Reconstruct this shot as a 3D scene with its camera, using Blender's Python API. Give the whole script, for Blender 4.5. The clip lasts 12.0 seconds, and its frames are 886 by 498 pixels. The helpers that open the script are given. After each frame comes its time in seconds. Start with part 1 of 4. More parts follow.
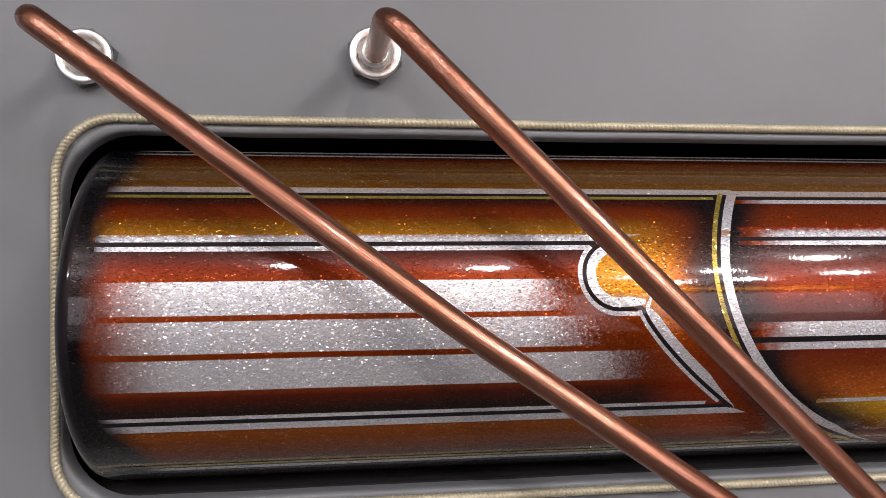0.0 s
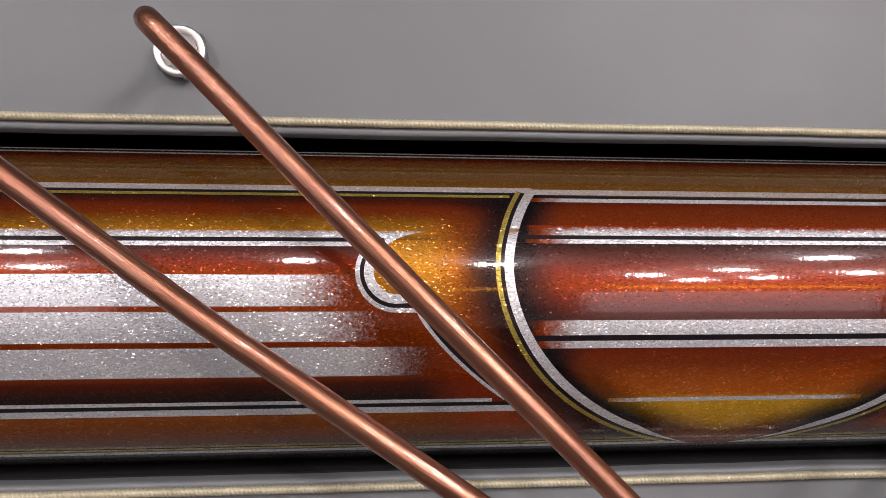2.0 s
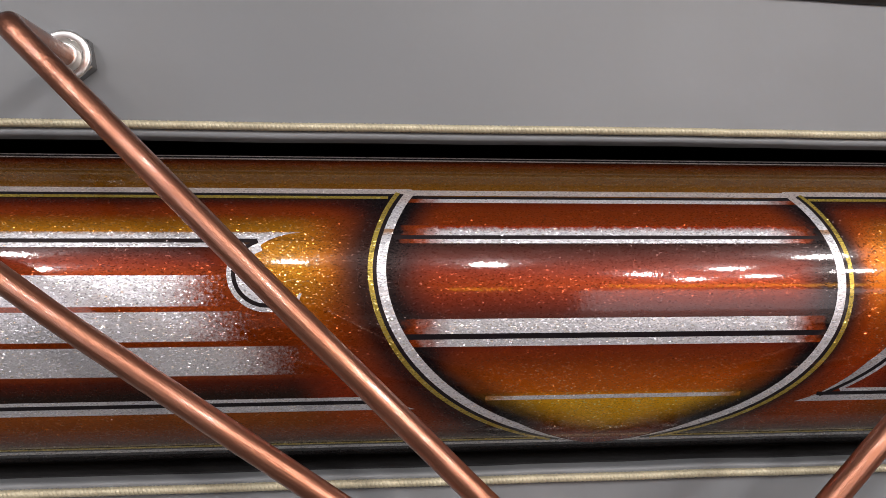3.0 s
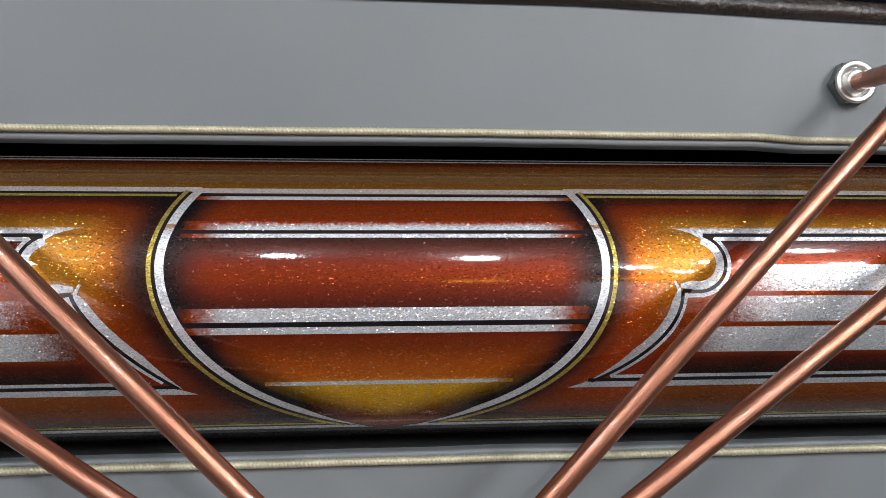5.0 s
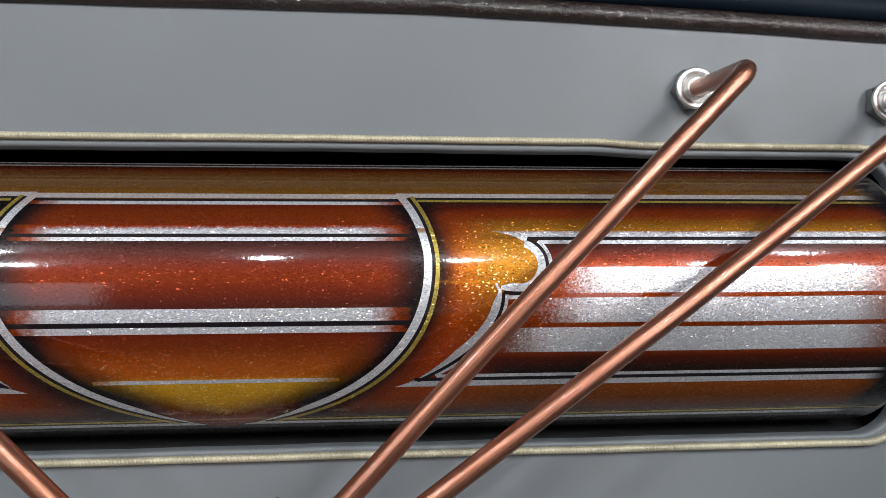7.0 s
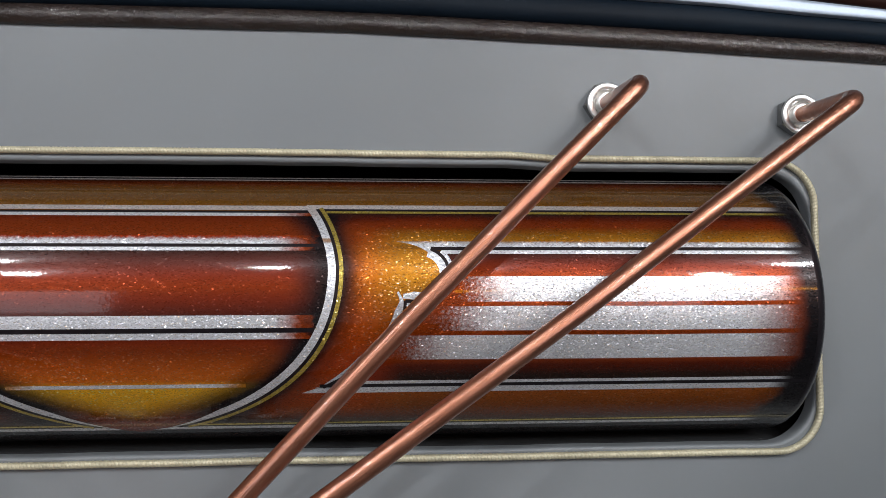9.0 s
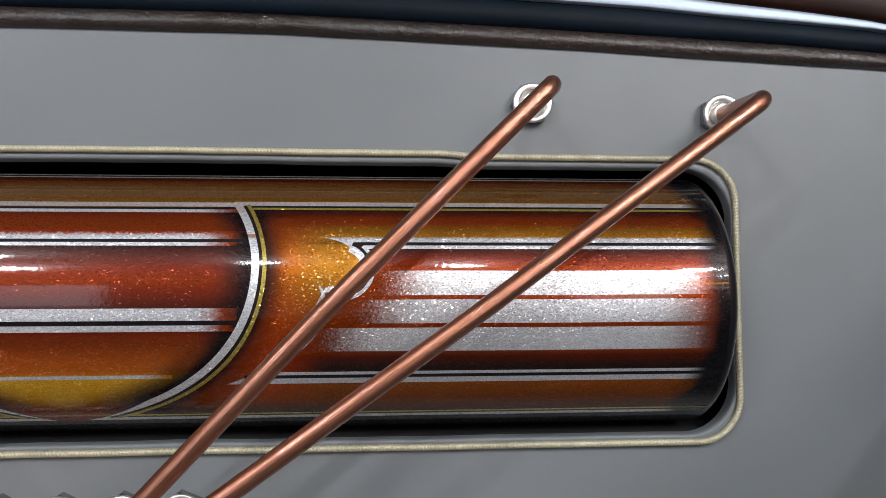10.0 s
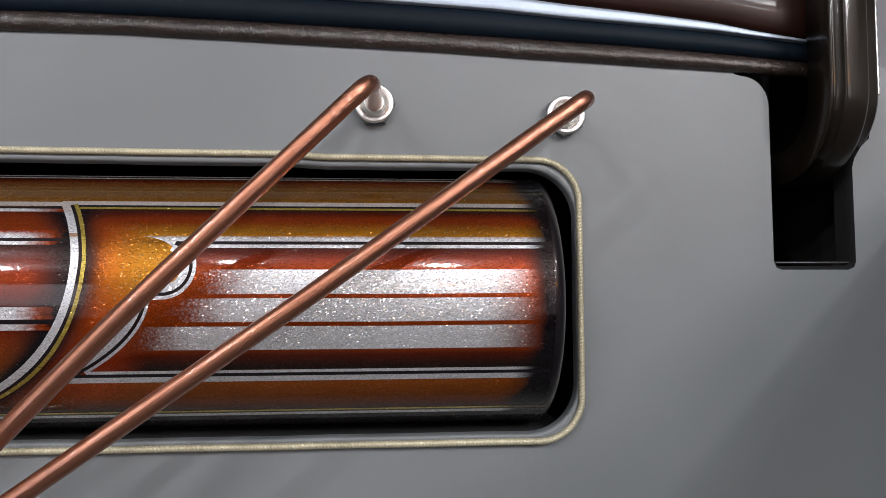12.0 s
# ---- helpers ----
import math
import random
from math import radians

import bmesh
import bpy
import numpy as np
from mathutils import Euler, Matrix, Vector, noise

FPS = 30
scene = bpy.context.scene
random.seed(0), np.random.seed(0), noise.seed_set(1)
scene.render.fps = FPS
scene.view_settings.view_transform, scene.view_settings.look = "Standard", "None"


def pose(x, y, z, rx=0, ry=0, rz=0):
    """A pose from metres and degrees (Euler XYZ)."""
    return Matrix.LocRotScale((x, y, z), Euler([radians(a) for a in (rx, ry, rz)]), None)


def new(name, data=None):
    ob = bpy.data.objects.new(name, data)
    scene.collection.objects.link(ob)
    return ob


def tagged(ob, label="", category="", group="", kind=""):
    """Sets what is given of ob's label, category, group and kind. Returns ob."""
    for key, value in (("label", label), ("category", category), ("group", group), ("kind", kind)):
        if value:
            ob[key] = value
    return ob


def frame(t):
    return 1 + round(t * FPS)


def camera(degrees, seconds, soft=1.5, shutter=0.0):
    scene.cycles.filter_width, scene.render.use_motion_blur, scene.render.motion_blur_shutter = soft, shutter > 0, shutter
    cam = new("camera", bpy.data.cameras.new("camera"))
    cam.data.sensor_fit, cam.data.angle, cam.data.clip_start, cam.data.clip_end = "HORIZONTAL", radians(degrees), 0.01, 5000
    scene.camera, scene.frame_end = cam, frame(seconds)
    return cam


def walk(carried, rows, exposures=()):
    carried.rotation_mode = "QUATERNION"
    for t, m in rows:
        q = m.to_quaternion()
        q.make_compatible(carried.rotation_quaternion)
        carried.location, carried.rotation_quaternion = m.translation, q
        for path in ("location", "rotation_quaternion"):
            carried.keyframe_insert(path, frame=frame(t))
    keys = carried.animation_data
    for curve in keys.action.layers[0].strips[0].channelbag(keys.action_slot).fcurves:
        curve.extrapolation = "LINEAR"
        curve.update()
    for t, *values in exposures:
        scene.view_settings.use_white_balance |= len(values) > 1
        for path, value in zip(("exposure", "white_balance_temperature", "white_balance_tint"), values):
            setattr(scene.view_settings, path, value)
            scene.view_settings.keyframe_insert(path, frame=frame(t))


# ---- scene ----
cam = camera(64.0, 12.0, soft=0.85)
# seconds, eye x, y, z, then the turn about x, y and z in degrees
ROWS = [
    (0.0, -0.2984, -0.3678, -0.0312, 90.71, 0.35, -7.01),
    (0.5, -0.2655, -0.3704, -0.0323, 91.03, 0.16, -6.52),
    (1.0, -0.2355, -0.3731, -0.0313, 91.07, -0.01, -5.93),
    (1.5, -0.2063, -0.3792, -0.0304, 90.69, -0.19, -5.51),
    (2.0, -0.1833, -0.3833, -0.0326, 90.62, -0.21, -5.30),
    (2.5, -0.1531, -0.3876, -0.0373, 90.94, 0.04, -5.26),
    (3.0, -0.1203, -0.3930, -0.0367, 91.28, 0.14, -5.17),
    (5.0, -0.0021, -0.4246, -0.0433, 91.65, 0.24, -4.84),
    (5.5, 0.0269, -0.4288, -0.0471, 91.95, 0.16, -4.76),
    (6.0, 0.0485, -0.4296, -0.0476, 91.72, 0.13, -4.69),
    (6.5, 0.0739, -0.4364, -0.0442, 91.69, 0.13, -4.73),
    (7.0, 0.0953, -0.4433, -0.0427, 91.70, 0.24, -4.81),
    (9.0, 0.1566, -0.4593, -0.0476, 93.08, 0.14, -3.99),
    (9.5, 0.1749, -0.4648, -0.0468, 93.04, 0.12, -4.01),
    (10.0, 0.2022, -0.4754, -0.0521, 93.18, 0.16, -4.19),
    (10.5, 0.2289, -0.4791, -0.0549, 93.46, 0.19, -4.32),
    (11.0, 0.2508, -0.4795, -0.0624, 93.72, 0.25, -4.33),
    (11.5, 0.2746, -0.4788, -0.0588, 93.88, 0.25, -4.42),
    (12.0, 0.3071, -0.4841, -0.0576, 93.76, 0.22, -4.68),
]
walk(cam, [(t, pose(x, y, z, rx, ry, rz)) for t, x, y, z, rx, ry, rz in ROWS], exposures=[(t, e, k, g) for t, e, k, g in ((0.0, 0.03, 6860, 18), (1.5, 0.03, 6930, 18.5), (3.0, 0.05, 6930, 15.5), (5.0, 0.10, 6350, 6.5), (7.0, 0.09, 6300, 7), (9.0, 0.02, 6380, 8.5), (10.5, 0.03, 6410, 8.5), (12.0, 0.05, 6560, 11))])

# ---- light: a closed hall lit by round ceiling lamps ----
world = bpy.data.worlds.new("world")
scene.world = world
world.use_nodes = True
world.node_tree.nodes["Background"].inputs[0].default_value = (0.55, 0.58, 0.62, 1)
world.node_tree.nodes["Background"].inputs[1].default_value = 0.05

FLOOR, CEILING = -0.80, 2.85
LAMP_POWER = 106.0
# x, y, radius and share of the power of the hanging globe lamps; the last is added fill
LAMP_SPOTS = [(3.1, -3.75, 0.10, 1.25), (3.1, -5.4, 0.10, 1.2), (4.3, -7.1, 0.10, 1.3), (4.7, -5.9, 0.10, 1.3), (0.76, -4.65, 0.10, 1.4), (3.8, -7.9, 0.10, 1.3),
              (2.68, -6.5, 0.10, 1.2), (-0.76, -4.2, 0.11, 0.72), (-2.4, -3.4, 0.10, 0.8), (-2.95, -5.1, 0.12, 1.4), (-4.6, -4.6, 0.10, 1.2)]


def globe_light(radius, share):
    lamp = bpy.data.lights.new("bulb", "POINT")
    lamp.shadow_soft_size, lamp.energy, lamp.color = radius * 0.9, LAMP_POWER * share, (0.97, 0.98, 1.0)
    return new("bulb", lamp)


# ---- materials ----
class Nodes:
    """Short calls for building a node material."""

    def __init__(self, name):
        self.mat = bpy.data.materials.new(name)
        self.mat.use_nodes = True
        self.tree = self.mat.node_tree
        self.bsdf = self.tree.nodes["Principled BSDF"]

    def node(self, kind, **inputs):
        n = self.tree.nodes.new(kind)
        for key, value in inputs.items():
            self.put(n.inputs[key.replace("_", " ")], value)
        return n

    def put(self, socket, value):
        if isinstance(value, bpy.types.NodeSocket):
            self.tree.links.new(value, socket)
        else:
            socket.default_value = (*value, 1) if isinstance(value, tuple) and len(value) == 3 and socket.type == "RGBA" else value

    def math(self, op, *args, clamp=False):
        n = self.tree.nodes.new("ShaderNodeMath")
        n.operation, n.use_clamp = op, clamp
        for s, a in zip(n.inputs, args):
            self.put(s, a)
        return n.outputs[0]

    def step(self, lo, hi, value):
        """0 below lo, 1 above hi, soft between; lo > hi turns it round."""
        n = self.tree.nodes.new("ShaderNodeMapRange")
        n.interpolation_type = "SMOOTHSTEP"
        a, b, x, y = (lo, hi, 0.0, 1.0) if lo < hi else (hi, lo, 1.0, 0.0)
        for s, v in zip(n.inputs, (value, a, b, x, y)):
            self.put(s, v)
        return n.outputs[0]

    def mix(self, fac, a, b, blend="MIX"):
        n = self.tree.nodes.new("ShaderNodeMix")
        n.data_type, n.blend_type = "RGBA", blend
        self.put(n.inputs[0], fac), self.put(n.inputs[6], a), self.put(n.inputs[7], b)
        return n.outputs[2]

    def ramp(self, value, stops):
        n = self.tree.nodes.new("ShaderNodeValToRGB")
        e = n.color_ramp.elements
        while len(e) < len(stops):
            e.new(0.5)
        for el, (p, c) in zip(e, stops):
            el.position, el.color = p, (*c, 1)
        self.put(n.inputs[0], value)
        return n.outputs[0]

    def coords(self):
        return self.tree.nodes.new("ShaderNodeTexCoord").outputs["Object"]

    def noise(self, scale, detail=3.0, vector=None, rough=0.55):
        n = self.node("ShaderNodeTexNoise", Scale=scale, Detail=detail, Roughness=rough)
        self.put(n.inputs["Vector"], vector or self.coords())
        return n.outputs[0]

    def bump(self, height, distance, strength=1.0, normal=None):
        n = self.node("ShaderNodeBump", Height=height, Distance=distance, Strength=strength)
        if normal:
            self.put(n.inputs["Normal"], normal)
        return n.outputs[0]

    def set(self, **inputs):
        for key, value in inputs.items():
            self.put(self.bsdf.inputs[key.replace("_", " ")], value)
        return self

    def flakes(self, cells, tilt, spark):
        """Normals tilted flake by flake, as in metal-flake lacquer: all a little, a few of them much."""
        v = self.node("ShaderNodeTexVoronoi", Scale=cells)
        squeeze = self.tree.nodes.new("ShaderNodeVectorMath")
        squeeze.operation = "MULTIPLY"
        self.put(squeeze.inputs[0], self.coords()), self.put(squeeze.inputs[1], (0.45, 1.0, 1.0))
        self.put(v.inputs["Vector"], squeeze.outputs[0])
        pick = self.tree.nodes.new("ShaderNodeSeparateColor")
        self.put(pick.inputs[0], v.outputs["Color"])
        few = self.tree.nodes.new("ShaderNodeTexWhiteNoise")
        self.put(few.inputs["Vector"], v.outputs["Color"])
        amount = self.math("MULTIPLY_ADD", self.math("GREATER_THAN", few.outputs["Value"], 0.76), spark * 0.8, tilt)
        amount = self.math("MULTIPLY_ADD", self.math("GREATER_THAN", few.outputs["Value"], 0.93), spark * 0.9, amount)
        off = self.tree.nodes.new("ShaderNodeVectorMath")
        off.operation = "SUBTRACT"
        self.put(off.inputs[0], v.outputs["Color"]), self.put(off.inputs[1], (0.5, 0.5, 0.5))
        big = self.tree.nodes.new("ShaderNodeVectorMath")
        big.operation = "SCALE"
        self.put(big.inputs[0], off.outputs[0]), self.put(big.inputs[3], amount)
        add = self.tree.nodes.new("ShaderNodeVectorMath")
        add.operation = "ADD"
        self.put(add.inputs[0], big.outputs[0])
        self.put(add.inputs[1], self.tree.nodes.new("ShaderNodeNewGeometry").outputs["Normal"])
        unit = self.tree.nodes.new("ShaderNodeVectorMath")
        unit.operation = "NORMALIZE"
        self.put(unit.inputs[0], add.outputs[0])
        return unit.outputs[0], pick.outputs[1], few.outputs["Value"]

    def glitter(self, colour, rough, normal):
        """A second, coarser layer: single bright flakes that lie at every angle in the lacquer."""
        v = self.node("ShaderNodeTexVoronoi", Scale=1350.0)
        squeeze = self.tree.nodes.new("ShaderNodeVectorMath")
        squeeze.operation = "MULTIPLY"
        self.put(squeeze.inputs[0], self.coords()), self.put(squeeze.inputs[1], (0.42, 1.0, 1.0))
        self.put(v.inputs["Vector"], squeeze.outputs[0])
        few = self.tree.nodes.new("ShaderNodeTexWhiteNoise")
        self.put(few.inputs["Vector"], v.outputs["Color"])
        pick = self.math("MULTIPLY", self.math("GREATER_THAN", few.outputs["Value"], 0.85), self.math("LESS_THAN", v.outputs["Distance"], 0.42))
        pick = self.math("MULTIPLY", pick, self.step(0.02, 0.30, colour))
        off = self.tree.nodes.new("ShaderNodeVectorMath")
        off.operation = "SUBTRACT"
        self.put(off.inputs[0], few.outputs["Color"]), self.put(off.inputs[1], (0.5, 0.5, 0.5))
        big = self.tree.nodes.new("ShaderNodeVectorMath")
        big.operation = "SCALE"
        self.put(big.inputs[0], off.outputs[0]), self.put(big.inputs[3], self.math("MULTIPLY", pick, 0.62))
        add = self.tree.nodes.new("ShaderNodeVectorMath")
        add.operation = "ADD"
        self.put(add.inputs[0], big.outputs[0]), self.put(add.inputs[1], normal)
        unit = self.tree.nodes.new("ShaderNodeVectorMath")
        unit.operation = "NORMALIZE"
        self.put(unit.inputs[0], add.outputs[0])
        bright = self.mix(0.36, self.mix(1.0, self.mix(1.0, colour, (1.5, 1.9, 2.6), "MULTIPLY"), (0.85, 0.84, 0.82), "DARKEN"), (0.88, 0.74, 0.50))
        colour = self.mix(pick, colour, bright)
        rough = self.math("MULTIPLY_ADD", pick, self.math("SUBTRACT", 0.14, rough), rough)
        return colour, rough, unit.outputs[0]


def plain(name, colour, rough, metal=0.0, vary=0.12, grain=60.0, relief=0.0, coat=0.0):
    n = Nodes(name)
    a, b = n.noise(grain), n.noise(grain * 0.09, 2.0)
    f = n.math("ADD", n.math("MULTIPLY", a, 0.5), n.math("MULTIPLY", b, 0.5))
    lo, hi = tuple(c * (1 - vary) for c in colour), tuple(min(1.0, c * (1 + vary)) for c in colour)
    n.set(Base_Color=n.mix(n.step(0.3, 0.7, f), lo, hi), Metallic=metal, Coat_Weight=coat, Coat_Roughness=0.06)
    n.set(Roughness=n.math("MULTIPLY_ADD", a, 0.2 * rough, 0.9 * rough))
    if relief:
        n.set(Normal=n.bump(a, relief))
    return n.mat


def vinyl():
    n = Nodes("grey_vinyl")
    fine, mid, broad = n.noise(1600.0, 2.0), n.noise(22.0, 3.0), n.noise(3.2, 2.0)
    base = n.mix(n.step(0.3, 0.7, broad), (0.177, 0.190, 0.200), (0.213, 0.227, 0.237))
    base = n.mix(n.math("MULTIPLY", n.step(0.35, 0.75, mid), 0.25), base, (0.197, 0.203, 0.201))
    normal = n.bump(mid, 0.0016, 0.5, n.bump(fine, 0.00004, 0.6))
    n.set(Base_Color=base, Roughness=n.math("MULTIPLY_ADD", mid, 0.12, 0.42), Normal=normal, Specular_IOR_Level=0.45)
    return n.mat


def copper():
    n = Nodes("copper_tube")
    where = n.coords()
    uv = n.node("ShaderNodeUVMap")
    uv.uv_map = "along"
    streak = n.noise(1.0, 4.0, uv.outputs[0], 0.65)
    run = n.tree.nodes.new("ShaderNodeSeparateXYZ")
    n.put(run.inputs[0], uv.outputs[0])
    bend = n.step(4.2, 2.2, run.outputs[0])
    a, b = n.noise(35.0, 4.0, where), n.noise(420.0, 3.0, where)
    base = n.mix(n.step(0.35, 0.7, a), (0.47, 0.215, 0.138), (0.40, 0.175, 0.111))
    base = n.mix(n.math("MULTIPLY", n.step(0.60, 0.72, b), 0.35), base, (0.33, 0.125, 0.078))
    base = n.mix(n.math("MULTIPLY", n.step(0.52, 0.68, streak), 0.45), base, (0.38, 0.150, 0.095))
    rough = n.math("MULTIPLY_ADD", a, 0.06, n.math("MULTIPLY_ADD", streak, 0.12, 0.29))
    fine = n.bump(n.noise(110.0, 4.0, where), 0.0004, 0.3)
    creased = n.node("ShaderNodeBump", Height=n.noise(230.0, 2.0, where), Distance=0.0009, Strength=n.math("MULTIPLY", bend, 0.62), Normal=fine)
    worn = n.bump(streak, 0.0005, 0.5, creased.outputs[0])
    n.set(Base_Color=base, Metallic=0.96, Roughness=rough, Normal=worn)
    n.set(Coat_Weight=0.9, Coat_Roughness=n.math("MULTIPLY_ADD", streak, 0.14, 0.03), Coat_Normal=worn, Coat_Tint=(1.0, 0.93, 0.88))
    return n.mat


def chrome(name, colour, rough):
    n = Nodes(name)
    a = n.noise(300.0)
    n.set(Base_Color=colour, Metallic=1.0, Roughness=n.math("MULTIPLY_ADD", a, 0.10, rough), Normal=n.bump(a, 0.00008, 0.3))
    return n.mat


RADIUS = 0.0897
TANK = (0.0, 0.0458, -0.0599)
OVAL_X, OVAL_W, OVAL_T = 0.0008, 0.1232, 14.0
# reach in degrees and the two exponents of the oval, above its middle and below it
OVAL_UP, OVAL_DOWN = (70.2, 1.68, 2.0), (73.5, 2.25, 1.2)
OVAL_LEFT = -0.25  # the lower half is a little slimmer on its left
SPEAR_T, SPEAR_H = 2.5, 34.0
# start, sweep and exponent of the two spears
SPEAR = {-1: (0.1625, 0.0508, 1.32), 1: (0.1635, 0.0483, 2.0)}
CLOUD_T, CLOUD_R = 13.0, 0.0166
CLOUD_X = {-1: 0.1740, 1: 0.1728}
DEG = RADIUS * radians(1)

COPPER, ORANGE, GOLD = (0.43, 0.040, 0.002), (0.47, 0.106, 0.004), (0.54, 0.206, 0.006)
YELLOW, BROWN = (0.56, 0.29, 0.010), (0.44, 0.061, 0.003)
MAROON, DARK, BLACK, SILVER = (0.085, 0.010, 0.003), (0.010, 0.004, 0.0025), (0.002, 0.002, 0.003), (0.735, 0.735, 0.76)


def dim(c, k):
    return tuple(v * k for v in c)


def mixed(a, b, k):
    return tuple((u + v) / 2 * k for u, v in zip(a, b))


def degrees_ramp(n, t, stops):
    return n.ramp(n.math("MULTIPLY_ADD", t, 1 / 200, 0.5), [((d + 100) / 200, c) for d, c in stops])


def lacquer(name, colour_of, tilt=0.055, spark=0.38, rough=0.35, metal=0.66):
    """Metal-flake paint under clear coat; colour_of(nodes, x, degrees) gives the paint."""
    n = Nodes(name)
    uv = n.node("ShaderNodeUVMap")
    uv.uv_map = "unrolled"
    sep = n.tree.nodes.new("ShaderNodeSeparateXYZ")
    n.put(sep.inputs[0], uv.outputs[0])
    colour, metallic = colour_of(n, sep.outputs[0], sep.outputs[1])
    normal, cell, few = n.flakes(2300.0, n.math("MULTIPLY_ADD", metallic, 0.13, tilt), spark)
    colour = n.mix(n.math("MULTIPLY", cell, n.math("MULTIPLY_ADD", metallic, 0.15, 0.06)), colour, n.mix(1.0, colour, (0.25, 0.25, 0.26), "MULTIPLY"))
    shiny = n.math("GREATER_THAN", few, 0.76)
    pale = n.mix(0.30, n.mix(1.0, colour, (2.6, 2.8, 3.4), "MULTIPLY"), n.mix(n.step(0.0, 0.25, colour), colour, (0.85, 0.72, 0.52)))
    colour = n.mix(n.math("MULTIPLY", shiny, 0.14 if spark else 0.0), colour, pale)
    n.set(Base_Color=colour, Metallic=n.math("MULTIPLY", n.step(0.004, 0.09, colour), n.math("ADD", n.math("MULTIPLY_ADD", metallic, -0.04, metal), n.math("MULTIPLY", shiny, -0.1), clamp=True)), Roughness=n.math("MULTIPLY_ADD", shiny, -0.15, rough), Normal=normal)
    if spark:
        colour, rough_now, normal = n.glitter(colour, n.bsdf.inputs["Roughness"].links[0].from_socket, normal)
        n.set(Base_Color=colour, Roughness=rough_now, Normal=normal)
    n.set(Coat_Weight=1.0, Coat_Roughness=0.055, Coat_IOR=1.40, Specular_IOR_Level=0.30, Specular_Tint=n.mix(n.step(0.05, 0.35, colour), (0.66, 0.44, 0.40), (1.0, 1.0, 1.0)))
    n.set(Coat_Normal=n.bump(n.noise(420.0, 3.0), 0.00006, 0.5, n.bump(n.noise(14.0, 2.0), 0.0006, 0.25)))
    return n.mat


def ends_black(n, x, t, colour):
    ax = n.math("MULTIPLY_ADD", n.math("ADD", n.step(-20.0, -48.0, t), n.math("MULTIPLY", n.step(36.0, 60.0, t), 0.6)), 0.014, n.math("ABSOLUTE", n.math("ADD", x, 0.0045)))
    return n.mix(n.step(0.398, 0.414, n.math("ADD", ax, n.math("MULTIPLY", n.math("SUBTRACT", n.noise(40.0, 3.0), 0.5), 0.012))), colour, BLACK)


